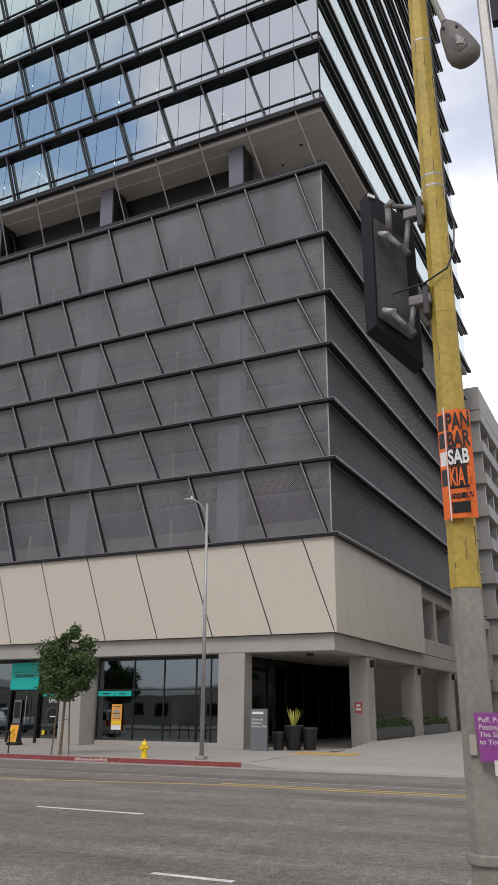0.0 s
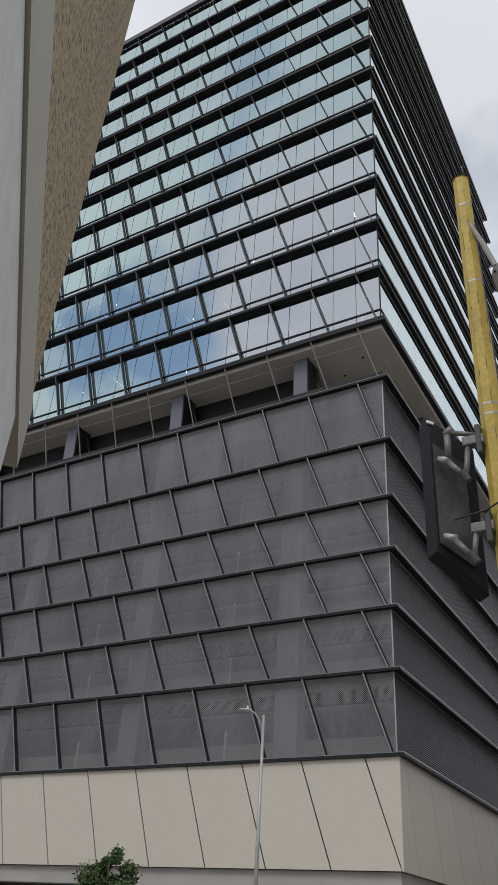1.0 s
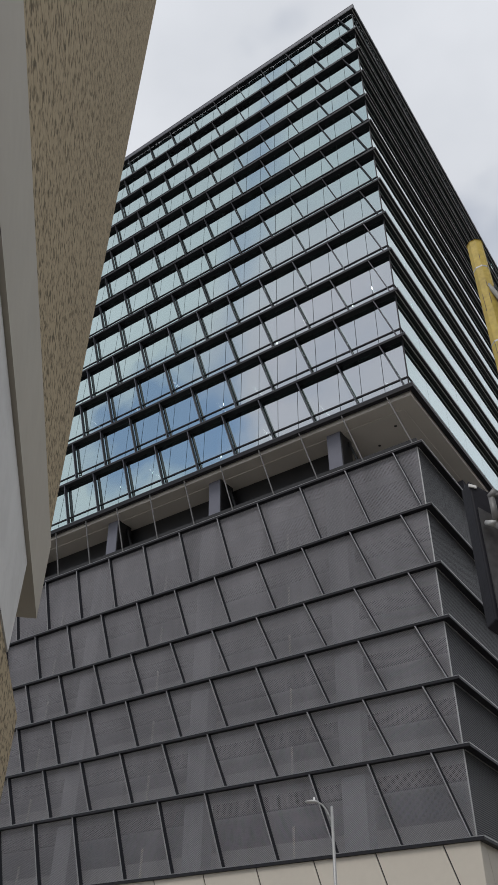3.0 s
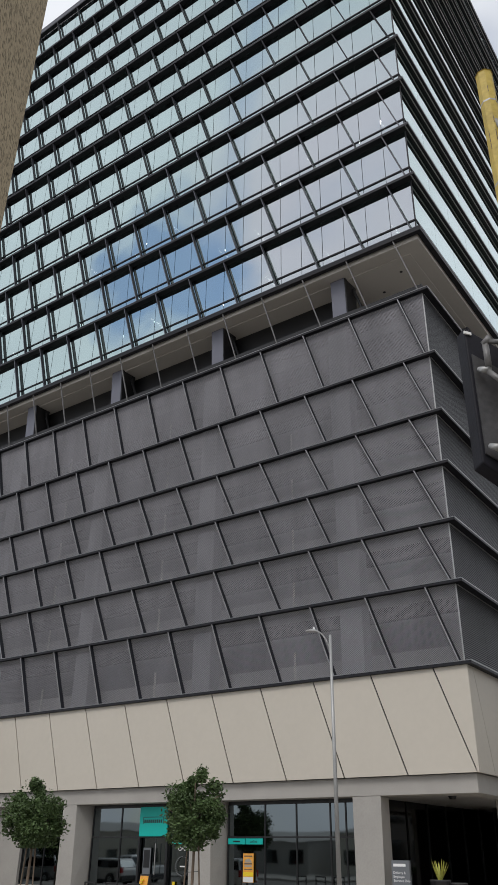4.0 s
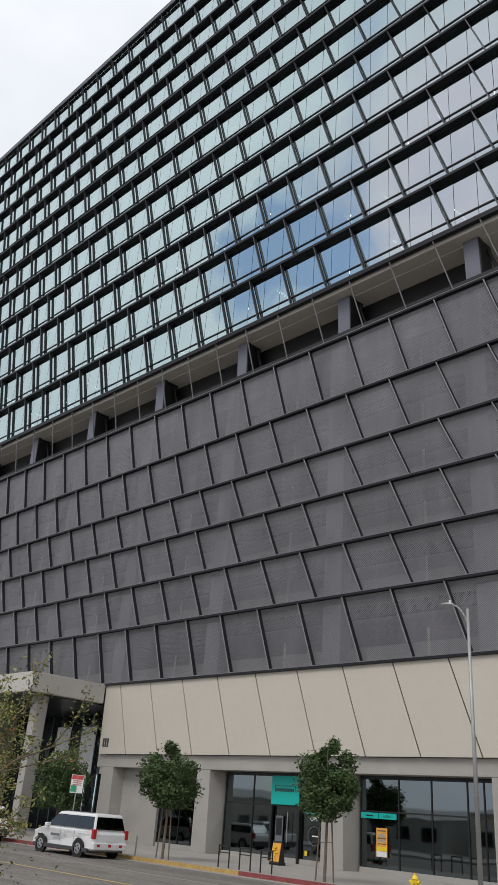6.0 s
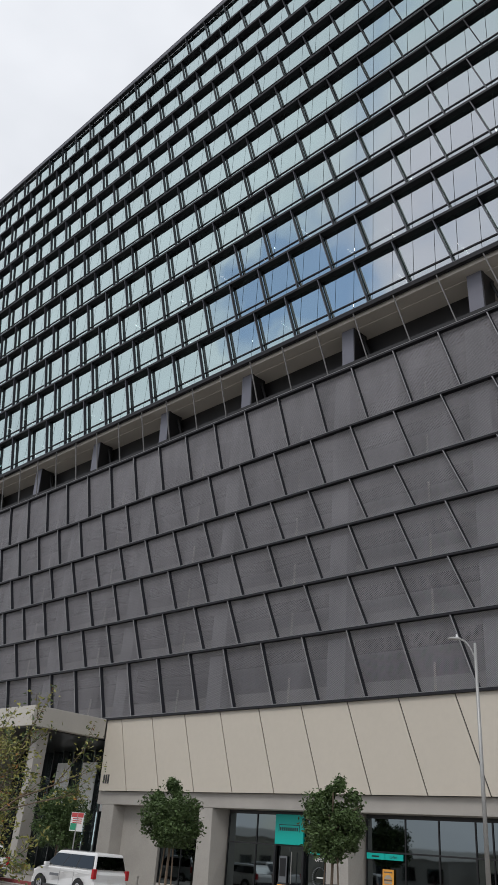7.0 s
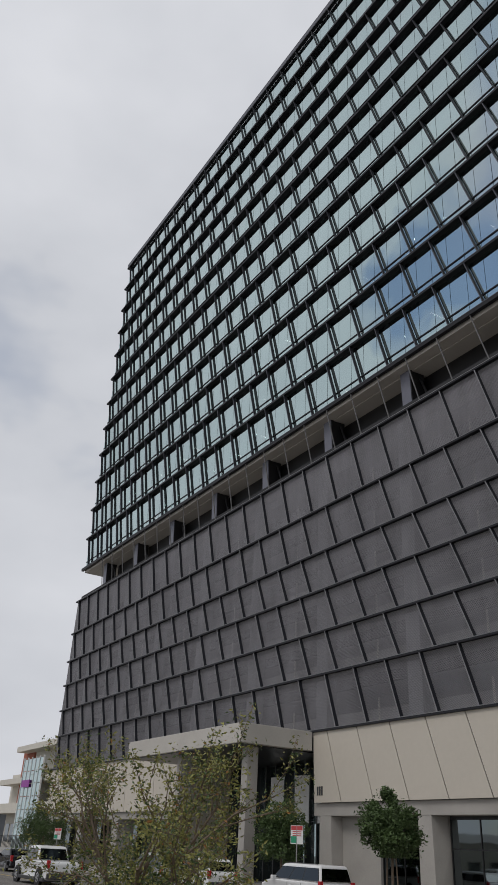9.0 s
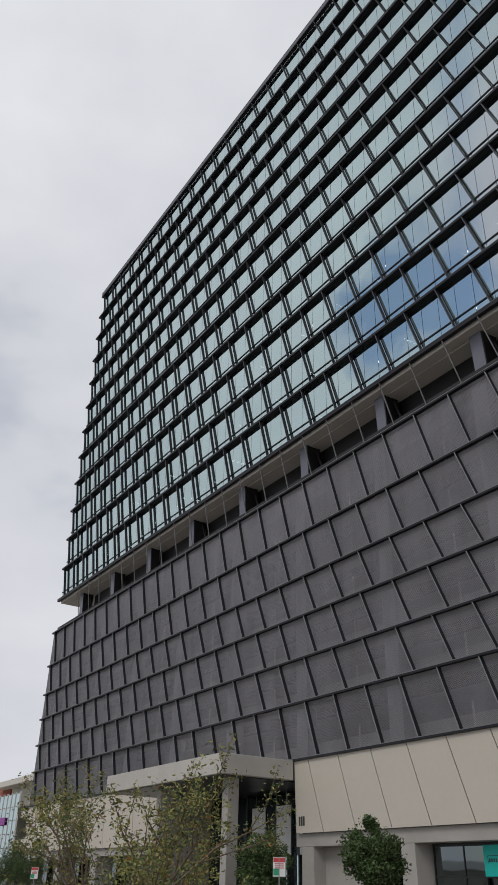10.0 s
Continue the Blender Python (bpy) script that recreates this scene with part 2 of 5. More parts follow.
M_YELLOWP = material("yellow_paint", (0.46, 0.335, 0.06), 0.6, 0.0, 0.22, scale=2.5, fine=20, bump=0.25)
M_GREYP = material("grey_pole_paint", (0.27, 0.26, 0.23), 0.6, 0.0, 0.2, scale=2.5, fine=20, bump=0.2)
M_LEAF = material("leaf", (0.068, 0.108, 0.035), 0.5, 0.0, 0.5, scale=1.5, fine=9, bump=0.0, spec=0.35)
M_BARK = material("bark", (0.16, 0.12, 0.085), 0.85, 0.0, 0.3, scale=6, fine=40, bump=0.5)
M_WHITE = material("white_paint", (0.78, 0.78, 0.77), 0.5, 0.0, 0.05, bump=0.02)
M_AGED = material("aged_white_paint", (0.58, 0.575, 0.56), 0.6, 0.0, 0.10, scale=9, fine=60, bump=0.1)
M_CARWHITE = material("white_car_paint", (0.75, 0.75, 0.74), 0.25, 0.0, 0.03, bump=0.0)
M_CARSILVER = material("silver_car_paint", (0.42, 0.42, 0.42), 0.3, 0.4, 0.03, bump=0.0)
M_CARBLACK = material("black_car_paint", (0.012, 0.012, 0.015), 0.2, 0.0, 0.03, bump=0.0)
M_TYRE = material("tyre_rubber", (0.018, 0.018, 0.018), 0.8, 0.0, 0.2, bump=0.2)
M_RIM = material("alloy", (0.45, 0.45, 0.46), 0.35, 0.7, 0.1, bump=0.0)
M_RED = material("red_lens", (0.45, 0.02, 0.025), 0.25, 0.0, 0.05, bump=0.0)
M_TRIMPIPE = material("weathered_pipe", (0.17, 0.165, 0.16), 0.5, 0.3, 0.25, scale=8, bump=0.15)
M_TRIM = material("grey_plastic", (0.05, 0.05, 0.052), 0.6, 0.0, 0.1, bump=0.05)
M_CARGLASS = glass_material("car_glass", (0.07, 0.075, 0.08), 0.05)
M_LANEW = material("white_road_paint", (0.62, 0.61, 0.58), 0.8, 0.0, 0.3, scale=4, fine=25, bump=0.1)
M_LANEY = material("yellow_road_paint", (0.44, 0.33, 0.11), 0.8, 0.0, 0.4, scale=2, fine=25, bump=0.1)
M_KERBRED = material("red_kerb_paint", (0.24, 0.055, 0.055), 0.8, 0.0, 0.35, scale=4, fine=25, bump=0.1)
M_KERBYEL = material("yellow_kerb_paint", (0.45, 0.30, 0.10), 0.8, 0.0, 0.35, scale=4, fine=25, bump=0.1)
M_HYDRANT = material("yellow_enamel", (0.80, 0.58, 0.02), 0.45, 0.0, 0.1, scale=5, bump=0.05)
M_TEAL = material("teal_sign", (0.0, 0.42, 0.36), 0.5, 0.0, 0.04, bump=0.0)
M_ORANGE = material("orange_print", (0.85, 0.16, 0.02), 0.6, 0.0, 0.08, scale=5, bump=0.05)
M_AMBER = material("amber_print", (0.78, 0.36, 0.05), 0.6, 0.0, 0.2, scale=6, bump=0.05)
M_PURPLE = material("purple_print", (0.28, 0.06, 0.30), 0.6, 0.0, 0.10, scale=6, bump=0.05)
M_PAPER = material("white_paper", (0.72, 0.72, 0.70), 0.7, 0.0, 0.06, scale=8, bump=0.05)
M_BLUEY = material("dark_sign_grey", (0.14, 0.15, 0.16), 0.5, 0.0, 0.08, bump=0.02)
M_SIGNRED = material("red_sign", (0.50, 0.06, 0.06), 0.5, 0.0, 0.06, bump=0.0)
M_SIGNGREEN = material("green_sign", (0.03, 0.30, 0.16), 0.5, 0.0, 0.06, bump=0.0)
M_BOX = material("signal_box_paint", (0.010, 0.0095, 0.014), 0.55, 0.0, 0.35, scale=5, bump=0.1, spec=0.2)
M_BACKPLATE = material("scuffed_plate", (0.035, 0.033, 0.034), 0.5, 0.0, 0.7, scale=4, fine=18, bump=0.15)
# tan housing, darkened in colour for the shadow on its underside
M_LAMP = material("shaded_lamp_housing", (0.11, 0.10, 0.088), 0.55, 0.0, 0.15, scale=8, bump=0.05)
M_LENS = material("lamp_lens", (0.085, 0.08, 0.075), 0.3, 0.0, 0.15, scale=10, bump=0.05)
M_LEAFRUST = material("rusty_leaf", (0.28, 0.13, 0.03), 0.6, 0.0, 0.4, scale=1.2, fine=7, bump=0.0)
M_LEAFOLIVE = material("olive_leaf", (0.23, 0.225, 0.055), 0.55, 0.0, 0.45, scale=1.2, fine=7, bump=0.0)
M_YUCCA = material("yucca_leaf", (0.42, 0.42, 0.08), 0.55, 0.0, 0.25, scale=3, bump=0.0)
M_BRICKRED = material("terracotta_render", (0.32, 0.10, 0.06), 0.8, 0.0, 0.1, bump=0.1)
M_PALE = material("pale_render", (0.58, 0.55, 0.48), 0.8, 0.0, 0.08, bump=0.1)
M_GARAGE = material("old_concrete", (0.36, 0.35, 0.33), 0.8, 0.0, 0.12, scale=0.4, bump=0.2)
M_TUBE = bpy.data.materials.new("lit_tube")
M_TUBE.use_nodes = True
M_TUBE.node_tree.nodes["Principled BSDF"].inputs["Emission Color"].default_value = (1, 0.97, 0.92, 1)
M_TUBE.node_tree.nodes["Principled BSDF"].inputs["Emission Strength"].default_value = 9.0
# near-black base colour that paints the shade of interiors and recesses
M_DIM = material("shade_toned_interior", (0.022, 0.022, 0.024), 0.8, 0.0, 0.2, bump=0.0)
M_CREAM = material("porch_wall", (0.45, 0.42, 0.36), 0.7, 0.0, 0.06, bump=0.05)
M_TRIMTAN = material("tan_trim", (0.36, 0.33, 0.275), 0.6, 0.0, 0.08, bump=0.05)
M_STUCCO = material("stucco", (0.37, 0.305, 0.205), 0.95, 0.0, 0.08, scale=6, fine=170, bump=0.1, spec=0.1)


def pit(m):
    """Dark pits some millimetres wide in coarse stucco."""
    n, l = m.node_tree.nodes, m.node_tree.links
    b = n["Principled BSDF"]
    geo = n.new("ShaderNodeNewGeometry")
    nz = n.new("ShaderNodeTexNoise")
    nz.inputs["Scale"].default_value, nz.inputs["Detail"].default_value, nz.inputs["Roughness"].default_value = 110, 2, 0.6
    drawn = n.new("ShaderNodeVectorMath")
    drawn.operation = "MULTIPLY"
    drawn.inputs[1].default_value = (2.6, 2.6, 4.4)
    l.new(geo.outputs["Position"], drawn.inputs[0])
    l.new(drawn.outputs["Vector"], nz.inputs["Vector"])
    rng = n.new("ShaderNodeMapRange")
    rng.inputs["From Min"].default_value, rng.inputs["From Max"].default_value = 0.36, 0.52
    rng.inputs["To Min"].default_value, rng.inputs["To Max"].default_value = 0.36, 1.05
    l.new(nz.outputs["Fac"], rng.inputs["Value"])
    mul = n.new("ShaderNodeVectorMath")
    mul.operation = "SCALE"
    l.new(b.inputs["Base Color"].links[0].from_socket, mul.inputs[0])
    l.new(rng.outputs["Result"], mul.inputs["Scale"])
    l.new(mul.outputs["Vector"], b.inputs["Base Color"])


pit(M_STUCCO)


# ---- mesh tools ----
class Geo:
    def __init__(self):
        self.v, self.f = [], []

    def hexa(self, p):
        """Eight corners: four below, four above, both the same way round."""
        i = len(self.v)
        self.v += [tuple(q) for q in p]
        self.f += [(i + 3, i + 2, i + 1, i), (i + 4, i + 5, i + 6, i + 7)]
        self.f += [(i + k, i + (k + 1) % 4, i + 4 + (k + 1) % 4, i + 4 + k) for k in range(4)]
        return self

    def box(self, x0, x1, y0, y1, z0, z1):
        return self.hexa([(x0, y0, z0), (x1, y0, z0), (x1, y1, z0), (x0, y1, z0), (x0, y0, z1), (x1, y0, z1), (x1, y1, z1), (x0, y1, z1)])

    def tube(self, a, b, r0, r1=None, n=10, turn=0.0):
        a, b = Vector(a), Vector(b)
        r1 = r0 if r1 is None else r1
        q = (b - a).to_track_quat("Z", "Y")
        i = len(self.v)
        for c, r in ((a, r0), (b, r1)):
            for k in range(n):
                w = 2 * math.pi * k / n + turn
                self.v.append(tuple(c + q @ Vector((r * math.cos(w), r * math.sin(w), 0))))
        self.f += [(i + k, i + (k + 1) % n, i + n + (k + 1) % n, i + n + k) for k in range(n)]
        self.f += [tuple(i + n - 1 - k for k in range(n)), tuple(i + n + k for k in range(n))]
        return self

    def loft(self, rings):
        """One closed skin through rings of equal length."""
        i, n = len(self.v), len(rings[0])
        for ring_points in rings:
            self.v += [tuple(q) for q in ring_points]
        for k in range(len(rings) - 1):
            a = i + n * k
            self.f += [(a + j, a + (j + 1) % n, a + n + (j + 1) % n, a + n + j) for j in range(n)]
        e = i + n * (len(rings) - 1)
        self.f += [tuple(i + n - 1 - j for j in range(n)), tuple(e + j for j in range(n))]
        return self

    def poly(self, pts):
        i = len(self.v)
        self.v += [tuple(q) for q in pts]
        self.f.append(tuple(range(i, i + len(pts))))
        return self

    def mesh(self, name, mat):
        me = bpy.data.meshes.new(name)
        me.from_pydata(self.v, [], self.f)
        me.materials.append(mat)
        me.update()
        return me


def fix_normals(me):
    bm = bmesh.new()
    bm.from_mesh(me)
    bmesh.ops.recalc_face_normals(bm, faces=bm.faces)
    bm.to_mesh(me)
    bm.free()


def part(name, geo, mat, parent=None, label="", smooth=False, bevel=0.0):
    me = geo.mesh(name, mat) if isinstance(geo, Geo) else geo
    if isinstance(geo, Geo):
        fix_normals(me)
        if smooth:
            me.shade_smooth()
    ob = new(name, me)
    if parent is not None:
        ob.parent = parent
    if label:
        ob["label"] = label
    if bevel:
        md = ob.modifiers.new("bevel", "BEVEL")
        md.width, md.segments, md.limit_method = bevel, 2, "ANGLE"
    return ob


def thing(name, label, category, group="", kind="", at=(0, 0, 0), turn=0.0):
    ob = new(name)
    ob.matrix_basis = pose(*at, 0, 0, turn)
    return tagged(ob, label, category, group, kind)


# ---- ground ----
g = Geo().box(-1500, 1500, -400, 1500, -0.6, -0.15)
ground = tagged(part("ground", g, M_ASPHALT), "worn grey asphalt of the wide street", "road", kind="structure")
KERB = 25.5
pavement = thing("pavement", "pale concrete pavement before the office building", "pavement", kind="structure")
for i in range(60):
    x1 = -12.6 - 1.53 * i
    for y0, y1 in ((KERB + 0.17, KERB + 2.8), (KERB + 2.81, KERB + 5.4), (KERB + 5.41, 34.6)):
        part("slab", Geo().box(x1 - 1.52, x1, y0, y1, -0.14, 0.0), M_WALK, pavement)
part("bedding", Geo().box(-150, -12.6, KERB + 0.17, 60, -0.145, -0.012), M_CONC, pavement)
drive = thing("driveway", "pale concrete driveway beside the building", "driveway", kind="structure")
part("apron", Geo().hexa([(-12.59, 25.5, -0.149), (60, 25.5, -0.149), (60, 26.15, -0.149), (-12.59, 26.15, -0.149), (-12.59, 25.5, -0.13), (60, 25.5, -0.13), (60, 26.15, -0.015), (-12.59, 26.15, -0.015)]), M_WALK, drive)
part("lane", Geo().hexa([(-12.59, 26.151, -0.149), (60, 26.151, -0.149), (60, 33.5, -0.149), (-12.59, 33.5, -0.149), (-12.59, 26.151, -0.015), (60, 26.151, -0.015), (60, 33.5, 0.0), (-12.59, 33.5, 0.0)]), M_WALK, drive)
for y0, y1, za, zb in ((33.5, 38.0, 0.0, 0.28), (38.0, 130, 0.28, 0.42)):
    part("lane", Geo().hexa([(-12.04, y0, -0.149), (60, y0, -0.149), (60, y1, -0.149), (-12.04, y1, -0.149), (-12.04, y0, za), (60, y0, za), (60, y1, zb), (-12.04, y1, zb)]), M_WALK, drive)
part("ramp_edge", Geo().hexa([(-13.4, 31.2, 0.001), (-10.6, 31.2, 0.001), (-10.9, 33.2, 0.001), (-13.6, 33.2, 0.001), (-13.4, 31.2, 0.006), (-10.6, 31.2, 0.006), (-10.9, 33.2, 0.006), (-13.6, 33.2, 0.006)]), M_KERBYEL, drive)
kerb = thing("kerb", "concrete kerb painted red and yellow in stretches", "kerb", kind="structure")
for x0, x1, mt in ((-24.5, -12.6, M_KERBRED), (-31.5, -24.5, M_KERBYEL), (-36.5, -31.5, M_KERBYEL), (-44, -36.5, M_KERBRED), (-150, -44, M_WALK)):
    n = max(1, round((x1 - x0) / 1.75)) if x0 > -100 else 12
    for k in range(n):
        w = (x1 - x0) / n
        part("kerb_stone", Geo().box(x0 + w * k + 0.006, x0 + w * (k + 1) - 0.006, KERB, KERB + 0.165, -0.149, 0.004), mt, kerb)
part("kerb_stone", Geo().hexa([(-12.6, KERB - 0.004, -0.149), (-11.3, KERB - 0.004, -0.149), (-11.3, KERB + 0.66, -0.149), (-12.6, KERB + 0.66, -0.149), (-12.6, KERB - 0.004, 0.003), (-11.3, KERB - 0.004, -0.126), (-11.3, KERB + 0.66, -0.012), (-12.6, KERB + 0.66, 0.003)]), M_WALK, kerb)
gutter = tagged(part("gutter", Geo().box(-150, -4, KERB - 0.5, KERB - 0.002, -0.149, -0.143), M_WALK), "concrete gutter strip along the kerb", "gutter", kind="structure")
marks = thing("road_marking", "worn white and yellow lane lines", "road marking", kind="structure")


def lane_line(x0, y0, x1, y1, w, mt):
    return part("line", Geo().hexa([(x0, y0, -0.149), (x1, y1, -0.149), (x1, y1 + w, -0.149), (x0, y0 + w, -0.149), (x0, y0, -0.145), (x1, y1, -0.145), (x1, y1 + w, -0.145), (x0, y0 + w, -0.145)]), mt, marks)


lane_line(-150, 17.6, -20, 17.6, 0.17, M_LANEY)
lane_line(-19.99, 17.6, -10.5, 19.6, 0.17, M_LANEY)
lane_line(-10.49, 19.6, 60, 19.6, 0.17, M_LANEY)
lane_line(-10.49, 20.0, 60, 20.0, 0.17, M_LANEY)
for k in range(-16, 6):
    for y, off in ((13.75, -8.85), (9.1, -4.55)):
        part("dash", Geo().box(off + 9.2 * k - 2.5 * (y > 10) - 1.1 * (y < 10), off + 9.2 * k, y - 0.055, y + 0.055, -0.149, -0.145), M_LANEW, marks)
part("line", Geo().box(-150, 40, 21.2, 21.3, -0.149, -0.146), M_WALK, marks)
manhole = thing("manhole_cover", "round iron manhole cover in the asphalt", "manhole cover", at=(-15.45, 10.55, -0.15))
part("frame_ring", Geo().tube((0, 0, 0), (0, 0, 0.006), 0.45, 0.45, 24), M_TRIM, manhole)
part("lid", Geo().tube((0, 0, 0.006), (0, 0, 0.010), 0.38, 0.38, 24), M_ASPHALT, manhole)
near_pavement = tagged(part("near_pavement", Geo().box(-150, -2.4, -8, 5.6, -0.149, 0.0).box(-2.4, 60, -8, 6.9, -0.149, 0.0), M_WALK), "concrete pavement under the viewpoint", "pavement", kind="structure")

# ---- office building ----
YF = 32.95
XT = -11.54
YW, XR, XL = 33.23, -11.95, -96.4
YG, XG = 33.36, -11.90
XLT = -96.2
LEDGES = [9.27, 12.86, 15.78, 18.73, 21.60, 25.03, 29.17]
T0, DZ, NT = 33.51, 4.168, 12
YB = 74.0
BAY = 3.053
ROOF = T0 + NT * DZ
building = thing("office_building", "dark office tower with slanted fins over a perforated metal garage podium", "building")


def ring(z0, z1, yw, xr, xl, y_back):
    g = Geo()
    g.box(xl - 0.35, XT, YF, yw, z0, z1)
    g.box(xr, XT, yw, y_back, z0, z1)
    g.box(xl - 0.35, xl, yw, y_back, z0, z1)
    return g


for z in LEDGES:
    part("ledge", ring(z - 0.12, z, YW, XR, XL, 70.0), M_DARK, building)
    # pale lips paint the bright highlight along the ledge edges
    part("ledge_lip", Geo().box(XL - 0.36, XT + 0.012, YF - 0.012, YF + 0.02, z + 0.004, z + 0.035), M_EDGE, building)
    part("ledge_lip", Geo().box(XT - 0.02, XT + 0.012, YF + 0.021, 70.0, z - 0.02, z + 0.035), M_GALV, building)
for k in range(NT + 1):
    z = T0 + DZ * k
    part("ledge", ring(z - 0.16, z, YG, XG, XLT, YB), M_DARK, building)
    # tower lips carry the edge highlight as a paler colour too
    part("ledge_lip", Geo().box(XLT - 0.36, XT + 0.012, YF - 0.012, YF + 0.02, z - 0.01, z + 0.03), M_COLUMN, building)
    part("ledge_lip", Geo().box(XT - 0.02, XT + 0.012, YF + 0.021, YB, z - 0.05, z + 0.03), M_EDGE, building)
    part("ledge_rail", Geo().box(XT - 0.22, XT - 0.16, YF + 0.05, YB, z - 0.20, z - 0.162), M_GALV, building)
part("podium_deck", Geo().box(XL + 0.1, XR - 0.06, YW + 0.16, 72.5, 29.045, 29.11), M_CONC, building)
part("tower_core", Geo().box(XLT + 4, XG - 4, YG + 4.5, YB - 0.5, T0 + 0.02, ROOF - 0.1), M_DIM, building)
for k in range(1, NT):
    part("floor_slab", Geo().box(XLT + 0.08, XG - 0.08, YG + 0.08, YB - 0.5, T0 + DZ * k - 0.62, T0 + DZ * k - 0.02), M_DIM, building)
rnd = random.Random(11)
for k in range(3):
    for j in range(16):
        if rnd.random() < 0.62:
            x, y, z = XG - 2.5 - 4.6 * j + rnd.uniform(-1.2, 1.2), YG + rnd.uniform(1.0, 2.4), T0 + DZ * (k + 1) - 0.75
            part("ceiling_light", Geo().box(x - 0.05, x + 0.05, y, y + 1.3, z, z + 0.06), M_TUBE, building, "lit white strip light")
part("parapet", Geo().box(XLT - 0.33, XT - 0.02, YF + 0.01, YF + 0.25, ROOF + 0.036, ROOF + 0.62), M_COLUMN, building)
part("parapet", Geo().box(XT - 0.3, XT - 0.02, YF + 0.26, YB, ROOF + 0.036, ROOF + 0.62), M_FIN, building)
part("parapet", Geo().box(XLT - 0.33, XLT - 0.05, YF + 0.26, YB, ROOF + 0.036, ROOF + 0.62), M_FIN, building)
part("parapet_cap", Geo().box(XLT - 0.36, XT + 0.01, YF - 0.01, YF + 0.28, ROOF + 0.622, ROOF + 0.69), M_EDGE, building)
part("roof", Geo().box(XLT + 0.3, XG - 0.3, YG + 0.3, YB, ROOF - 0.09, ROOF + 0.3), M_CONC, building)
LEAN = -1.22
FOOT = [-12.1 - BAY * k for k in range(28)]


def slanted(w, y0, y1, z0, z1, lean=LEAN):
    return Geo().hexa([(-w, y0, z0), (w, y0, z0), (w, y1, z0), (-w, y1, z0), (lean - w, y0, z1), (lean + w, y0, z1), (lean + w, y1, z1), (lean - w, y1, z1)])


def row(name, geo, mat, xs):
    me = None
    for x in xs:
        ob = part(name, geo if me is None else me, mat, building)
        me = ob.data
        ob.location.x = x


def panel_geo(z0, z1, y0, y1, gap, w=BAY):
    a, b = -w + gap, -gap
    return Geo().hexa([(a, y0, z0), (b, y0, z0), (b, y1, z0), (a, y1, z0), (a + LEAN, y0, z1), (b + LEAN, y0, z1), (b + LEAN, y1, z1), (a + LEAN, y1, z1)])


for z0, z1 in zip(LEDGES[:-1], LEDGES[1:]):
    row("fin", slanted(0.045, YF + 0.03, YW + 0.03, z0 + 0.01, z1 - 0.12), M_FIN, FOOT)
    # paler front strip stands in for the highlight on each fin's edge
    row("fin_highlight", slanted(0.03, YF + 0.012, YF + 0.029, z0 + 0.01, z1 - 0.12), M_EDGE, FOOT)
    row("screen_panel", panel_geo(z0 + 0.02, z1 - 0.14, YW, YW + 0.012, 0.02), M_PERF, FOOT[:-1])
    # the triangles that close the row at both corners
    part("screen_panel", Geo().hexa([(-12.1, YW, z0 + 0.02), (XR, YW, z0 + 0.02), (XR, YW + 0.012, z0 + 0.02), (-12.1, YW + 0.012, z0 + 0.02), (-13.30, YW, z1 - 0.14), (XR, YW, z1 - 0.14), (XR, YW + 0.012, z1 - 0.14), (-13.30, YW + 0.012, z1 - 0.14)]), M_PERF, building)
    part("screen_panel", Geo().hexa([(XL - 0.3, YW, z0 + 0.02), (FOOT[-1] - 0.02, YW, z0 + 0.02), (FOOT[-1] - 0.02, YW + 0.012, z0 + 0.02), (XL - 0.3, YW + 0.012, z0 + 0.02), (XL - 0.3, YW, z1 - 0.14), (FOOT[-1] + LEAN - 0.02, YW, z1 - 0.14), (FOOT[-1] + LEAN - 0.02, YW + 0.012, z1 - 0.14), (XL - 0.3, YW + 0.012, z1 - 0.14)]), M_PERF, building)
    part("corner_post", Geo().box(XR - 0.02, XR + 0.02, YW - 0.025, YW + 0.06, z0 + 0.005, z1 - 0.125), M_GALV, building)
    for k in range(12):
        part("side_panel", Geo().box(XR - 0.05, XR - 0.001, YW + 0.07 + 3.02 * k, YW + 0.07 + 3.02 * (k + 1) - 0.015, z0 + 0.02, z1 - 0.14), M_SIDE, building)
    # light strip under each side ledge
    part("side_rail", Geo().box(XR + 0.03, XR + 0.06, YW + 0.1, 69.5, z1 - 0.16, z1 - 0.125), M_GALV, building)
# garage decks behind the screens
GX0, GX1 = XL + 0.1, XR - 0.08
for k, (z0, z1) in enumerate(zip(LEDGES[:-1], LEDGES[1:])):
    part("deck_slab", Geo().box(GX0, GX1, YW + 0.2, 60, z0 - 0.30, z0 - 0.02), M_GARAGE, building)
    top = z1 == LEDGES[-1]
    # pale top beam paints rooftop daylight; dark lower beams paint shade under slabs
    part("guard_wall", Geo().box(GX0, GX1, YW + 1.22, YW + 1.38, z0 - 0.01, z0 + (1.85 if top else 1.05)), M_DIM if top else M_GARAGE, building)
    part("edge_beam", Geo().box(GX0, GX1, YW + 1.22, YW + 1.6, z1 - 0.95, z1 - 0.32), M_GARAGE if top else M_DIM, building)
    part("deck_wall", Geo().box(GX0, GX1, 47.0, 47.3, z0, z1 - 0.3), M_GARAGE, building)
    for j in range(9):
        cx = -17.5 - 9.16 * j
        part("deck_column", Geo().box(cx - 0.6, cx + 0.6, YW + 0.4, YW + 1.2, z0, z1 - 0.31), M_DECK, building)
        part("deck_pipe", Geo().tube((cx - 3.2, YW + 0.35, z0), (cx - 3.2, YW + 0.35, z0 + 1.5), 0.06, 0.06, 8), M_PALE, building)
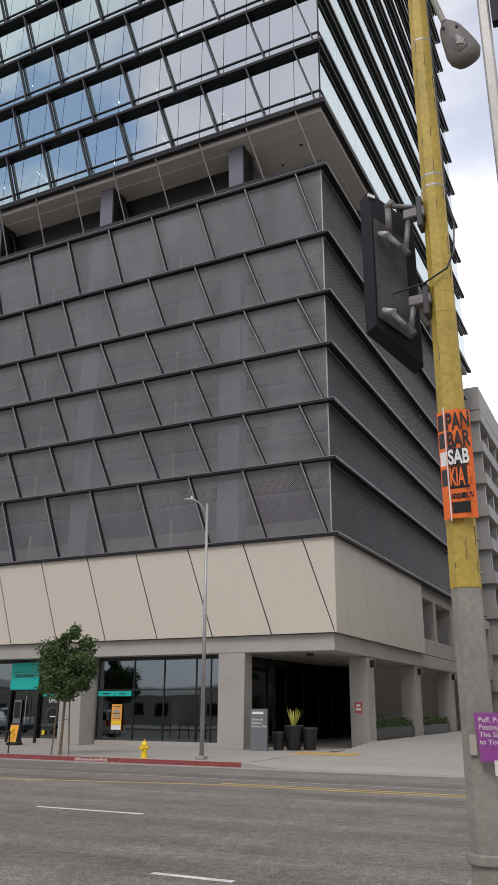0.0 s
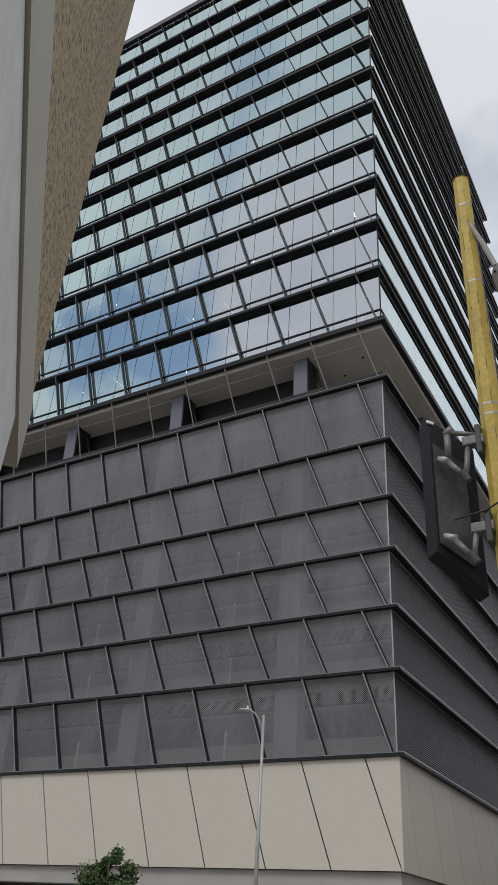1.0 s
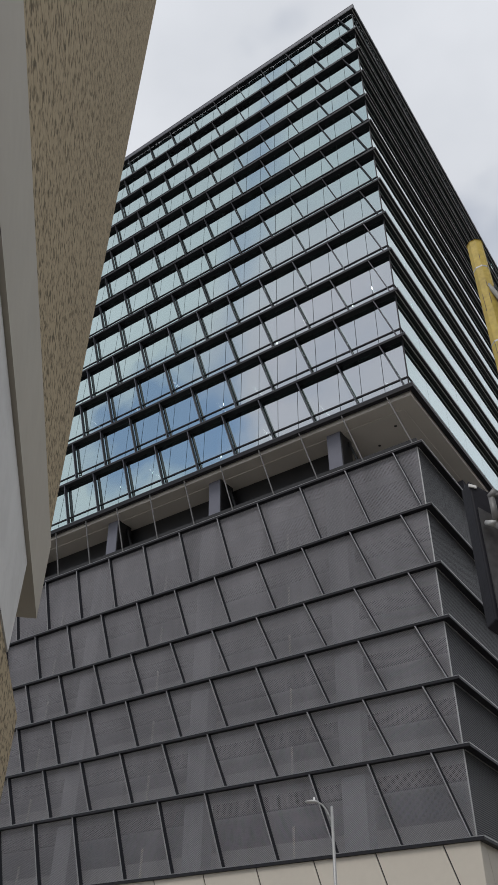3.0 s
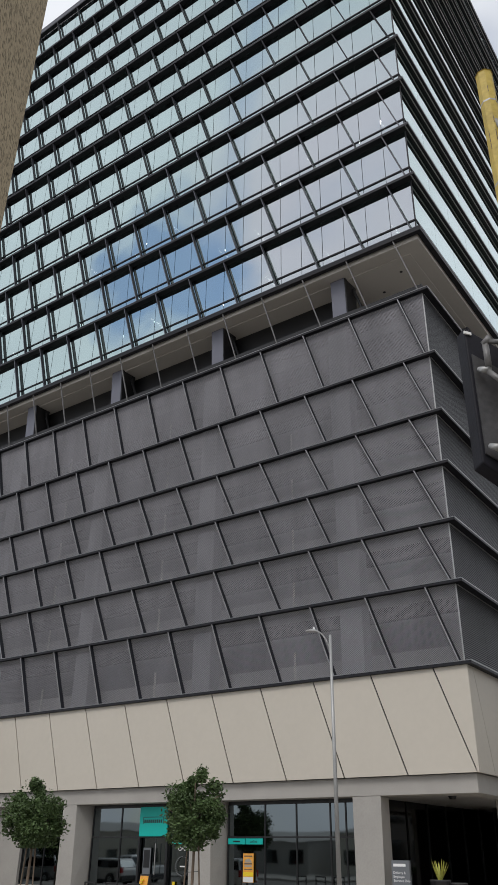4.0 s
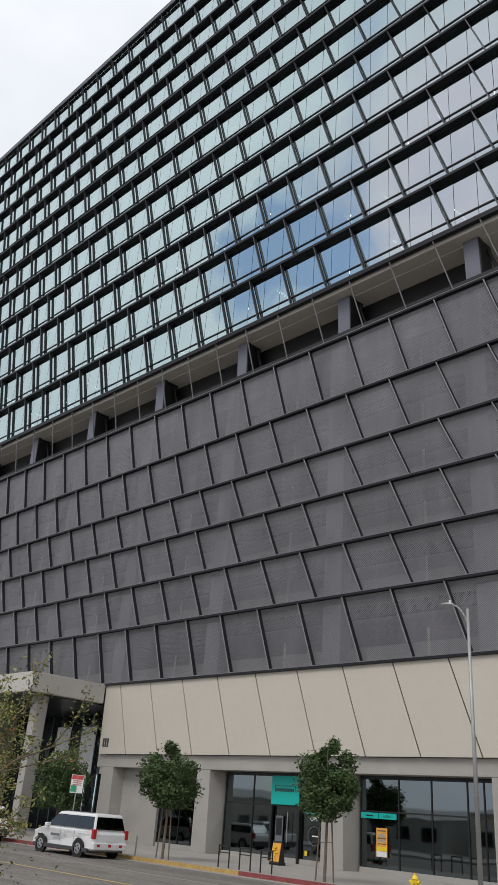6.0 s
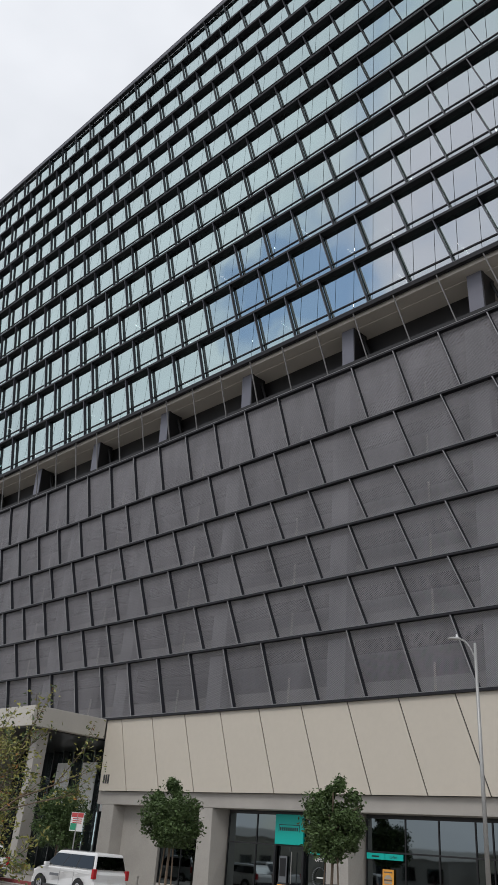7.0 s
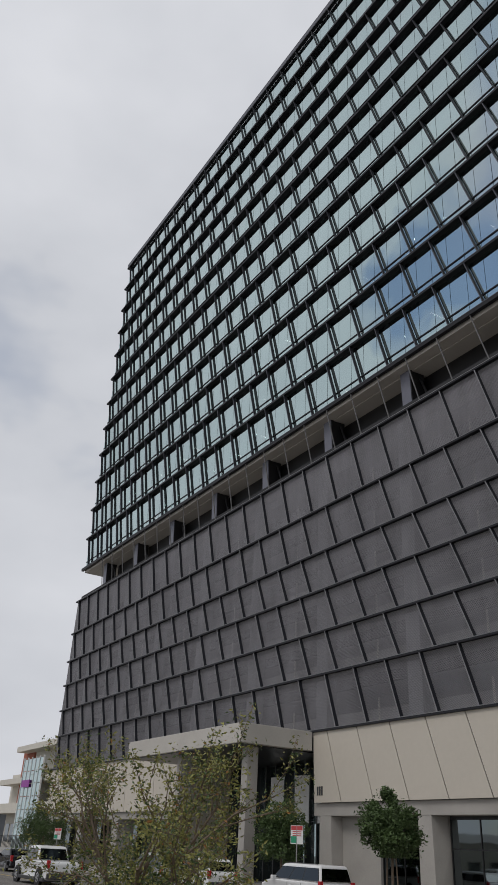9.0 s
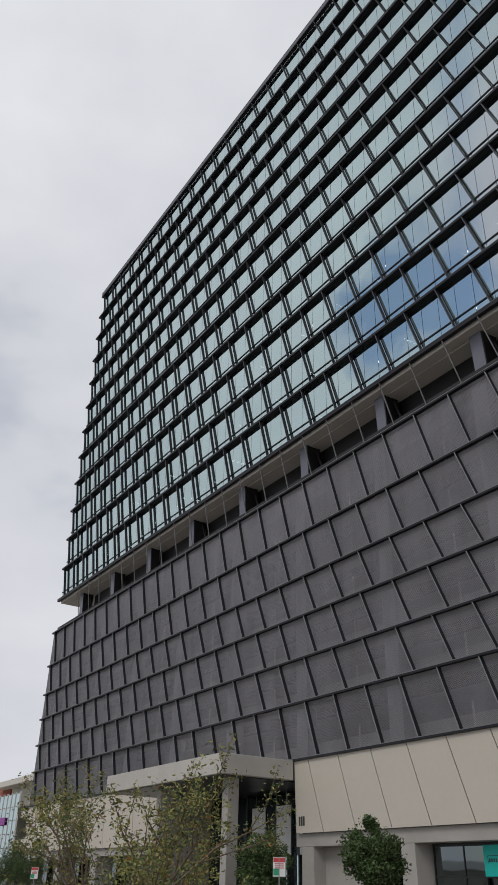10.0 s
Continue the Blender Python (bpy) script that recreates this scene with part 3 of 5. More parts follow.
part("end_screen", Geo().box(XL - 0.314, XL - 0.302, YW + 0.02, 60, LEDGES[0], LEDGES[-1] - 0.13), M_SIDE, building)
# open terrace between podium and tower
part("edge_fascia", Geo().box(XLT - 0.34, XT - 0.004, YF + 0.004, YF + 0.30, T0 - 0.29, T0 - 0.162), M_DARK, building)
part("edge_fascia", Geo().box(XT - 0.30, XT - 0.004, YF + 0.302, YB - 0.5, T0 - 0.29, T0 - 0.162), M_DARK, building)
row("fin", slanted(0.030, YF + 0.05, YF + 0.13, LEDGES[-1] + 0.01, T0 - 0.16), M_RAILGREY, FOOT[:-2])
part("soffit_panel", Geo().box(XLT + 0.9, XG - 0.9, YG + 0.9, YB - 1, T0 - 0.58, T0 - 0.521), M_SOFFIT, building)
part("soffit", Geo().box(XLT, XG, YG, YB - 0.5, T0 - 0.52, T0 - 0.17), M_SOFFIT, building)
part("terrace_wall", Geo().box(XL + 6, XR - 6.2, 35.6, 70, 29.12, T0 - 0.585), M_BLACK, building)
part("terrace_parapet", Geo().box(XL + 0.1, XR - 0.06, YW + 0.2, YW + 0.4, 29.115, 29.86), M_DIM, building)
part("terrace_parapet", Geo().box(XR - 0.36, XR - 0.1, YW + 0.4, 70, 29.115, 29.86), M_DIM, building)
for k in range(9):
    cx = -17.5 - 9.16 * k
    # lit front and shaded sides painted as a pale face on a black body
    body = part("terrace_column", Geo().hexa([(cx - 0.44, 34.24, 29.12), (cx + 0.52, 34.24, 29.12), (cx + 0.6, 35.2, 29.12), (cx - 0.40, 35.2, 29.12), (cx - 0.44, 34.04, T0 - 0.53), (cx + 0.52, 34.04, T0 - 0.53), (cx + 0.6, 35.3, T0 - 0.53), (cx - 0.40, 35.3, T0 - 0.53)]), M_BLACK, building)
    part("lit_face", Geo().hexa([(cx - 0.46, 34.20, 29.12), (cx + 0.46, 34.20, 29.12), (cx + 0.46, 34.235, 29.12), (cx - 0.46, 34.235, 29.12), (cx - 0.46, 34.0, T0 - 0.53), (cx + 0.46, 34.0, T0 - 0.53), (cx + 0.46, 34.035, T0 - 0.53), (cx - 0.46, 34.035, T0 - 0.53)]), M_LITFACE, body)
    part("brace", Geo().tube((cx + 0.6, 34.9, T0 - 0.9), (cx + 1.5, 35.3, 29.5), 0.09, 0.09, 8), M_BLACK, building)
for k in range(3):
    part("terrace_column", Geo().box(-14.2, -12.7, 43 + 9.2 * k, 44 + 9.2 * k, 29.12, T0 - 0.53), M_COLUMN, building, bevel=0.02)
for x, y in ((-13.9, 35.4), (-15.6, 36.6), (-23.5, 36.5), (-41.0, 36.5)):
    part("soffit_fitting", Geo().tube((x, y, T0 - 0.60), (x, y, T0 - 0.52), 0.09, 0.11, 12), M_BLACK, building)
# tower glazing: low storeys pane by pane, the rest joined
high, high_fins = Geo(), Geo()
rnd = random.Random(4)
for s in range(NT):
    z0, z1 = T0 + DZ * s + 0.02, T0 + DZ * (s + 1) - 0.18
    if s < 4:
        # same painted edge highlight on the low tower fins, in mid grey
        row("fin_highlight", slanted(0.026, YF + 0.014, YF + 0.031, z0 - 0.01, z1 + 0.01), M_COLUMN, FOOT)
        row("fin", slanted(0.042, YF + 0.032, YF + 0.305, z0 - 0.01, z1 + 0.01), M_FIN, FOOT)
    else:
        for x in FOOT:
            gg = slanted(0.042, YF + 0.032, YF + 0.305, z0 - 0.01, z1 + 0.01)
            high_fins.hexa([(a + x, b, c) for a, b, c in gg.v])
    n = 55
    w = (XG - 0.04 - XLT) / n
    for k in range(n):
        x1 = XG - 0.03 - w * k
        tx, tz = rnd.uniform(-0.003, 0.003), rnd.uniform(-0.004, 0.004)
        p = [(x1 - w + 0.018, YG + tx, z0), (x1 - 0.018, YG - tx, z0), (x1 - 0.018, YG + 0.05, z0), (x1 - w + 0.018, YG + 0.05, z0), (x1 - w + 0.018, YG + tx + tz, z1), (x1 - 0.018, YG - tx + tz, z1), (x1 - 0.018, YG + 0.05, z1), (x1 - w + 0.018, YG + 0.05, z1)]
        if s < 4:
            part("pane", Geo().hexa(p), M_GLASS, building)
        else:
            high.hexa(p)
    part("transom", Geo().box(XLT, XG + 0.05, YG - 0.06, YG - 0.006, z0 + 0.84, z0 + 0.93), M_DARK, building)
    m = 13
    for k in range(m):
        y0 = YG + 0.06 + 3.09 * k
        p = Geo().box(XG - 0.05, XG, y0, y0 + 3.07, z0, z1)
        if s < 4:
            part("pane", p, M_GLASS, building)
        else:
            high.hexa(p.v)
    part("pane", Geo().box(XLT, XLT + 0.05, YG + 0.06, YB - 1, z0, z1), M_GLASS, building)
    part("transom", Geo().box(XG + 0.006, XG + 0.05, YG, YB - 0.6, z0 + 0.84, z0 + 0.93), M_DARK, building)
part("corner_mullion", Geo().box(XG - 0.06, XG + 0.014, YG - 0.014, YG + 0.058, T0 + 0.005, ROOF - 0.17), M_DARK, building)
tagged(part("pane", high, M_GLASS, building), kind="stuff")
tagged(part("fin", high_fins, M_FIN, building), kind="stuff")

# pale band, panel by panel, with dark open joints
BF = 33.1
part("band_backing", Geo().box(-44.98, -11.95, BF + 0.06, 36, 4.96, 9.12).box(-14, -11.95, 36, 48.7, 4.96, 9.12), M_BLACK, building)
part("band_backing", Geo().box(-96.0, -62.6, BF + 0.06, 36, 4.66, 9.12), M_BLACK, building)
BL = -1.48


def band_panel(x0, x1, x0t, x1t, z0=4.90, z1=9.145):
    return Geo().hexa([(x0, BF, z0), (x1, BF, z0), (x1, BF + 0.06, z0), (x0, BF + 0.06, z0), (x0t, BF, z1), (x1t, BF, z1), (x1t, BF + 0.06, z1), (x0t, BF + 0.06, z1)])


J = 0.035
BFOOT = [-11.87 - 3.035 * k for k in range(12)]
part("band_panel", band_panel(-11.85, -11.8, -11.87 + BL + J, -11.8), M_BEIGE, building)
for a, b in zip(BFOOT[1:], BFOOT[:-1]):
    if b > -44:
        x0, x0t = max(a + J, -45.0), max(a + BL + J, -45.18)
        part("band_panel", band_panel(x0, b - J, x0t, b + BL - J), M_BEIGE, building)
for k in range(11):
    a = -62.6 - BAY * (k + 1)
    part("band_panel", band_panel(a + J, a + BAY - J, a + BL * 0.3 + J, a + BAY + BL * 0.3 - J, 4.62), M_BEIGE, building)
SIDE = [33.16, 34.98, 38.16, 41.3, 44.65, 47.85]
SIDET = [33.16, 33.72, 36.9, 39.9, 43.1, 46.2]
for k in range(6):
    b0, t0 = SIDE[k], SIDET[k]
    b1, t1 = (SIDE[k + 1], SIDET[k + 1]) if k < 5 else (48.8, 48.8)
    part("band_panel", Geo().hexa([(-11.94, b0 + 0.02, 4.90), (-11.8, b0 + 0.02, 4.90), (-11.8, b1 - 0.02, 4.90), (-11.94, b1 - 0.02, 4.90), (-11.94, t0 + 0.012, 9.145), (-11.8, t0 + 0.012, 9.145), (-11.8, t1 - 0.012, 9.145), (-11.94, t1 - 0.012, 9.145)]), M_BEIGE, building)
# building number as plain bars
for k in range(3):
    part("number_bar", Geo().box(-44.70 + 0.22 * k, -44.56 + 0.22 * k, BF - 0.03, BF - 0.002, 5.32, 5.84), M_BLACK, building)

# concrete frame of the ground floor
part("beam", Geo().box(-45.3, -12.0, 33.32, 34.6, 4.15, 4.895), M_CONC, building, bevel=0.02)
part("beam", Geo().box(-13.0, -12.0, 34.6, 74, 4.15, 4.895), M_CONC, building, bevel=0.02)
part("beam", Geo().box(-96, -62.7, 33.32, 34.6, 4.0, 4.615), M_CONC, building, bevel=0.02)
for x0, x1, tp in ((-17.72, -16.4, 0.1), (-26.75, -25.4, -0.3), (-35.8, -34.62, -0.35), (-44.75, -43.45, -0.3)):
    yb, out = (34.2, 0.0) if x0 > -18 else (35.0, 0.25)
    part("column", Geo().hexa([(x0, 33.34, 0), (x1, 33.34, 0), (x1 + out, yb, 0), (x0, 35, 0), (x0, 33.34, 4.148), (x1 + tp * 0.4, 33.34, 4.148), (x1 + out, yb, 4.148), (x0, 35, 4.148)]), M_CONC, building, bevel=0.015)
for y0 in (37.95, 47.1, 56.3, 65.4):
    part("column", Geo().box(-12.97, -12.05, y0, y0 + 1.1, -0.1, 4.148), M_CONC, building, bevel=0.015)
for x in (-68, -77, -86, -95):
    part("column", Geo().box(x - 0.7, x + 0.7, 33.34, 35, -0.1, 3.998), M_CONC, building, bevel=0.015)
part("back_wall", Geo().box(-96, -63, 35.5, 35.7, -0.1, 4.1), M_SHOP, building)
# shop fronts: dark frame, sill, panes
def shop(x0, x1, mullions, transom=2.55, y=34.3, base=0.22):
    part("sill", Geo().box(x0, x1, y - 0.1, y + 0.1, 0, base), M_CONC, building)
    part("head", Geo().box(x0, x1, y - 0.05, y + 0.08, 3.98, 4.148), M_BLACK, building)
    xs = [x0] + mullions + [x1]
    for a in xs:
        part("mullion", Geo().box(a - 0.03, a + 0.03, y - 0.04, y + 0.06, base, 3.98), M_BLACK, building)
    part("transom", Geo().box(x0, x1, y - 0.042, y + 0.05, transom, transom + 0.07), M_BLACK, building)
    for a, b in zip(xs[:-1], xs[1:]):
        part("pane", Geo().box(a + 0.03, b - 0.03, y, y + 0.02, base, transom), M_SHOP, building)
        part("pane", Geo().box(a + 0.03, b - 0.03, y, y + 0.02, transom + 0.07, 3.98), M_SHOP, building)
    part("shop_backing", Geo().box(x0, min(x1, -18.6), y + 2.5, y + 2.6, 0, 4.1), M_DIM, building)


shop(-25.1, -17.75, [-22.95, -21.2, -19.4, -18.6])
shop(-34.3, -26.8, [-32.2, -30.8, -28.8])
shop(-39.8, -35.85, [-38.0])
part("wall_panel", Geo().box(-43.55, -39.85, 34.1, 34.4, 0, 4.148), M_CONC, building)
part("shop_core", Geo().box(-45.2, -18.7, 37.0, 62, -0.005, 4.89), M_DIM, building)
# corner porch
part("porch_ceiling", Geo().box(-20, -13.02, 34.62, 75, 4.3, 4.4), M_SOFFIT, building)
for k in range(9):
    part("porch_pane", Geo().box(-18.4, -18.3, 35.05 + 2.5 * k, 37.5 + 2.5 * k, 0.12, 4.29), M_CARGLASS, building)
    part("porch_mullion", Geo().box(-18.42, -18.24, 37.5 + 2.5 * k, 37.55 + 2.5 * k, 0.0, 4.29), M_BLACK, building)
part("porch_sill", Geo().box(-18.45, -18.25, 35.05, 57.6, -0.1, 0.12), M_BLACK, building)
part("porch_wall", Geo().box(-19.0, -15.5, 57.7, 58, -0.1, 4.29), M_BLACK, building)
part("porch_wall", Geo().box(-15.45, -15.2, 47.5, 75, -0.1, 4.29), M_CREAM, building)
part("porch_lamp", Geo().tube((-14.6, 37.0, 4.16), (-14.6, 37.0, 4.3), 0.14, 0.2, 14), M_BLACK, building)
for y in (38.4, 47.5, 56.7):
    part("wall_lamp", Geo().box(-12.04, -11.8, y, y + 0.3, 3.65, 4.0), M_BLACK, building, bevel=0.02)
# rear garage bay under the side screens
part("garage_beam", Geo().box(-13, -12.0, 48.82, 74, 4.93, 5.9), M_CONC, building)
part("garage_beam", Geo().box(-13, -12.0, 48.82, 74, 8.4, 9.14), M_CONC, building)
for k in range(5):
    part("garage_post", Geo().box(-13, -12.02, 52.5 + 5.2 * k, 53.3 + 5.2 * k, 5.9, 8.4), M_CONC, building)
for k in range(7):
    part("cable_rail", Geo().box(-12.3, -12.27, 48.9, 73.9, 5.98 + 0.14 * k, 6.0 + 0.14 * k), M_GALV, building)
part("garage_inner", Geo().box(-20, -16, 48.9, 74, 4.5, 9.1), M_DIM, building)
# entrance canopy and glazed lobby
part("canopy", Geo().box(-62.4, -45.15, 27.5, 33.0, 8.0, 9.2), M_CANOPY, building, bevel=0.03)
part("canopy_soffit", Geo().box(-62.2, -45.6, 27.7, 40, 7.93, 7.998), M_BLACK, building)
part("entry_column", Geo().box(-46.75, -46.05, 28.6, 29.4, -0.05, 7.93), M_CONC, building, bevel=0.02)
part("entry_column", Geo().box(-55.8, -55.1, 28.6, 29.4, -0.05, 7.93), M_CONC, building, bevel=0.02)
part("lobby_wall", Geo().hexa([(-62.8, 33.0, 0), (-62.3, 33.0, 0), (-62.3, 39, 0), (-62.8, 39, 0), (-62.8, 33.0, 9.1), (-61.7, 33.0, 9.1), (-61.7, 39, 9.1), (-62.8, 39, 9.1)]), M_BEIGE, building)
for k in range(12):
    x = -61.5 + 1.33 * k
    part("lobby_fin", Geo().box(x - 0.06, x + 0.06, 36.6, 37.1, 0, 7.93), M_BLACK, building)
    part("lobby_pane", Geo().box(x + 0.06, x + 1.27, 37.0, 37.05, 0, 7.93), M_GLASS, building)
for k in range(5):
    y = 34.0 + 0.75 * k
    part("lobby_pane", Geo().box(-45.6, -45.5, y, y + 0.7, 0, 7.93), M_GLASS, building)
for x in (-48.2, -51.0, -54.2):
    part("lobby_screen", Geo().box(x - 1.0, x + 0.75, 36.45, 36.5, 3.9, 7.05), M_WHITE, building)


def words(name, text, size, mat, parent, m, label="", bold=0.0):
    cu = bpy.data.curves.new(name, "FONT")
    cu.body, cu.size, cu.extrude, cu.align_x, cu.offset = text, size, 0.002, "LEFT", bold
    tmp = new(name, cu)
    me = bpy.data.meshes.new_from_object(tmp)
    bpy.data.objects.remove(tmp)
    me.materials.clear()
    me.materials.append(mat)
    ob = part(name, me, mat, parent, label)
    ob.matrix_basis = m
    return ob


# ---- shop signs and fittings ----
sign = thing("shop_sign", "square teal shop sign with a dark outlined logo in the window", "sign")
part("board", Geo().box(-30.75, -28.85, 34.10, 34.2, 2.62, 4.0), M_TEAL, sign, bevel=0.01)
for a in ((-30.5, -29.1, 3.5, 3.53), (-30.5, -30.47, 3.2, 3.5), (-29.13, -29.1, 3.2, 3.5)):
    part("logo_outline", Geo().box(a[0], a[1], 34.09, 34.098, a[2], a[3]), M_BLACK, sign)
for k in range(9):
    part("logo_bar", Geo().box(-30.42 + 0.14 * k, -30.33 + 0.14 * k, 34.09, 34.098, 3.24, 3.4), M_BLACK, sign)
for x0, x1 in ((-25.05, -24.05), (-24.02, -23.05), (-28.6, -27.7)):
    b = thing("window_banner", "narrow teal banner across the shop window", "banner", group="window banners")
    part("banner", Geo().box(x0, x1, 34.22, 34.25, 2.28, 2.53), M_TEAL, b)
    if x0 == -24.02:
        words("lettering", "coffee", 0.17, M_BLACK, b, pose(x0 + 0.24, 34.218, 2.35, 90, 0, 0))
    else:
        part("print_bar", Geo().box(x0 + 0.3, x1 - 0.3, 34.214, 34.219, 2.37, 2.43), M_BLACK, b)
poster = thing("window_poster", "orange and yellow food poster in the shop window", "poster")
part("sheet", Geo().box(-24.15, -23.55, 34.2, 34.22, 0.7, 1.9), M_AMBER, poster)
bun = [(-23.85 + 0.20 * math.cos(math.pi * k / 8), 1.52 + 0.16 * math.sin(math.pi * k / 8)) for k in range(9)]
part("print", Geo().loft([[(x, y, z) for x, z in bun] for y in (34.19, 34.198)]), M_TRIMTAN, poster)
part("print", Geo().box(-24.07, -23.63, 34.19, 34.198, 1.44, 1.50), M_BARK, poster)
part("print", Geo().box(-24.05, -23.65, 34.19, 34.198, 1.33, 1.42), M_TRIMTAN, poster)
part("print", Geo().box(-24.08, -23.62, 34.19, 34.198, 1.76, 1.81).box(-24.08, -23.62, 34.19, 34.198, 1.22, 1.26), M_BARK, poster)
part("print", Geo().box(-24.13, -23.57, 34.19, 34.198, 0.95, 1.12), M_HYDRANT, poster)
part("print", Geo().box(-24.13, -23.57, 34.19, 34.198, 0.71, 0.93), M_PAPER, poster)
opens = thing("open_sign", "small white OPEN lettering on the shop window", "sign")
words("lettering", "OPEN", 0.26, M_WHITE, opens, pose(-28.15, 34.215, 1.98, 90, 0, 0))
emblem = thing("window_emblem", "round pale shop emblem on the window", "sign")
for k in range(28):
    w = 2 * math.pi * k / 28
    part("dot", Geo().box(-27.85 + 0.42 * math.cos(w) - 0.03, -27.85 + 0.42 * math.cos(w) + 0.03, 34.215, 34.22, 1.3 + 0.42 * math.sin(w) - 0.02, 1.3 + 0.42 * math.sin(w) + 0.02), M_BLUEY, emblem)
part("bar", Geo().box(-28.0, -27.6, 34.21, 34.22, 1.26, 1.32), M_PAPER, emblem)
part("notice", Geo().box(-28.45, -28.28, 34.21, 34.22, 0.4, 0.62), M_HYDRANT, emblem)
# lit back wall and door of the shop
door = thing("shop_door", "dark framed glass shop door with a long steel pull handle", "door")
part("frame", Geo().box(-30.78, -30.66, 34.1, 34.24, 0, 2.55).box(-28.9, -28.78, 34.1, 34.24, 0, 2.55), M_BLACK, door)
part("pull", Geo().tube((-29.55, 34.08, 0.9), (-29.55, 34.08, 2.3), 0.025), M_GALV, door)
part("notice_board", Geo().box(-30.45, -29.95, 34.2, 34.24, 0.9, 2.1), M_BLUEY, door)
part("notice", Geo().box(-30.4, -30.0, 34.19, 34.198, 1.2, 2.0), M_BLACK, door)
stand = thing("pavement_sign", "orange printed pavement sign on a black base by the door", "sign", at=(-27.9, 31.6, 0))
part("base", Geo().box(-0.32, 0.32, -0.25, 0.25, 0, 0.12), M_BLACK, stand, bevel=0.03)
part("panel", Geo().hexa([(-0.28, -0.2, 0.12), (0.28, -0.2, 0.12), (0.28, 0.2, 0.12), (-0.28, 0.2, 0.12), (-0.28, -0.04, 1.0), (0.28, -0.04, 1.0), (0.28, 0.04, 1.0), (-0.28, 0.04, 1.0)]), M_BLACK, stand)
part("poster", Geo().hexa([(-0.25, -0.205, 0.15), (0.25, -0.205, 0.15), (0.25, -0.195, 0.15), (-0.25, -0.195, 0.15), (-0.25, -0.062, 0.92), (0.25, -0.062, 0.92), (0.25, -0.05, 0.92), (-0.25, -0.05, 0.92)]), M_AMBER, stand)
for k in range(5):
    part("print", Geo().box(-0.18 + 0.07 * (k % 3), -0.02 + 0.07 * (k % 3), -0.2, -0.19 + 0.02 * k, 0.28 + 0.11 * k, 0.34 + 0.11 * k), M_HYDRANT, stand)

# entrance sign, planters, plants
es = thing("entrance_sign", "grey upright delivery entrance sign on the pavement", "sign")
part("board", Geo().box(-15.85, -15.06, 32.9, 33.05, 0, 1.72), M_BLUEY, es, bevel=0.008)
part("line_bar", Geo().box(-15.76, -15.22, 32.89, 32.898, 1.5, 1.6), M_WHITE, es)
for k, tx in enumerate(("Delivery &", "Employee", "Entrance Only")):
    words("lettering", tx, 0.125, M_WHITE, es, pose(-15.78, 32.895, 1.24 - 0.14 * k, 90, 0, 0))


def planter(x, y, r, h, plant):
    p = thing("planter", "tall tapered black planter in the corner porch", "planter", group="porch planters", at=(x, y, 0))
    part("pot", Geo().tube((0, 0, 0), (0, 0, h), r * 0.72, r, 20), M_BLACK, p, bevel=0.015)
    part("rim", Geo().tube((0, 0, h), (0, 0, h + 0.04), r + 0.01, r + 0.01, 20), M_TRIM, p)
    if plant:
        q = thing("potted_plant", "yellow-green spiky plant in a black planter", "plant", at=(x, y, h + 0.03))
        rr = random.Random(2)
        for k in range(26):
            w, tilt, ln = rr.uniform(0, 6.28), rr.uniform(0.05, 0.6), rr.uniform(0.5, 0.85)
            d = Vector((math.cos(w) * math.sin(tilt), math.sin(w) * math.sin(tilt), math.cos(tilt)))
            s = Vector((-math.sin(w), math.cos(w), 0)) * 0.035
            c = Vector((math.cos(w), math.sin(w), 0)) * 0.08
            part("leaf", Geo().poly([c - s * 0.6, c + s * 0.6, c + d * ln * 0.5 + s, c + d * ln * 0.5 - s]).poly([c + d * ln * 0.5 - s, c + d * ln * 0.5 + s, c + d * ln]), M_YUCCA, q)


planter(-14.35, 34.2, 0.42, 1.0, True)
planter(-14.95, 33.9, 0.30, 0.72, False)
planter(-13.75, 34.6, 0.36, 0.9, False)
notice = thing("column_sign", "small red and white notice on the concrete column", "sign")
part("plate", Geo().box(-12.72, -12.38, 37.92, 37.948, 1.55, 2.03), M_SIGNRED, notice)
part("print", Geo().box(-12.69, -12.41, 37.912, 37.918, 1.66, 1.78).box(-12.65, -12.45, 37.912, 37.918, 1.84, 1.94), M_PAPER, notice)


def leaf_cloud(inside, n, size, seed, aspect=2.2, jitter=1.0):
    """n small folded leaves at points that inside(rng) gives."""
    r = random.Random(seed)
    g = Geo()
    for _ in range(n):
        c = Vector(inside(r))
        a = Vector((r.gauss(0, 1), r.gauss(0, 1), r.gauss(0, 0.7))).normalized()
        b = a.cross(Vector((r.gauss(0, 1), r.gauss(0, 1), r.gauss(0, 1)))).normalized()
        ln = size * r.uniform(0.6, 1.3)
        wd = ln / aspect
        up = a.cross(b) * wd * 0.25
        g.poly([c - a * ln * 0.5, c + b * wd * 0.5 + up, c + a * ln * 0.5, c - b * wd * 0.5 + up])
    return g


for i, y0 in enumerate((39.3, 48.5)):
    h = thing("hedge_planter", "long dark planter box with a low clipped hedge", "planter", group="hedge planters")
    part("box", Geo().box(-12.9, -12.2, y0, y0 + 7.4, -0.1, 0.85), M_BLACK, h)
    part("hedge", leaf_cloud(lambda r: (r.uniform(-12.9, -12.2), r.uniform(y0, y0 + 7.4), 0.83 + abs(r.gauss(0, 0.2))), 2200, 0.14, i), M_LEAF, h)


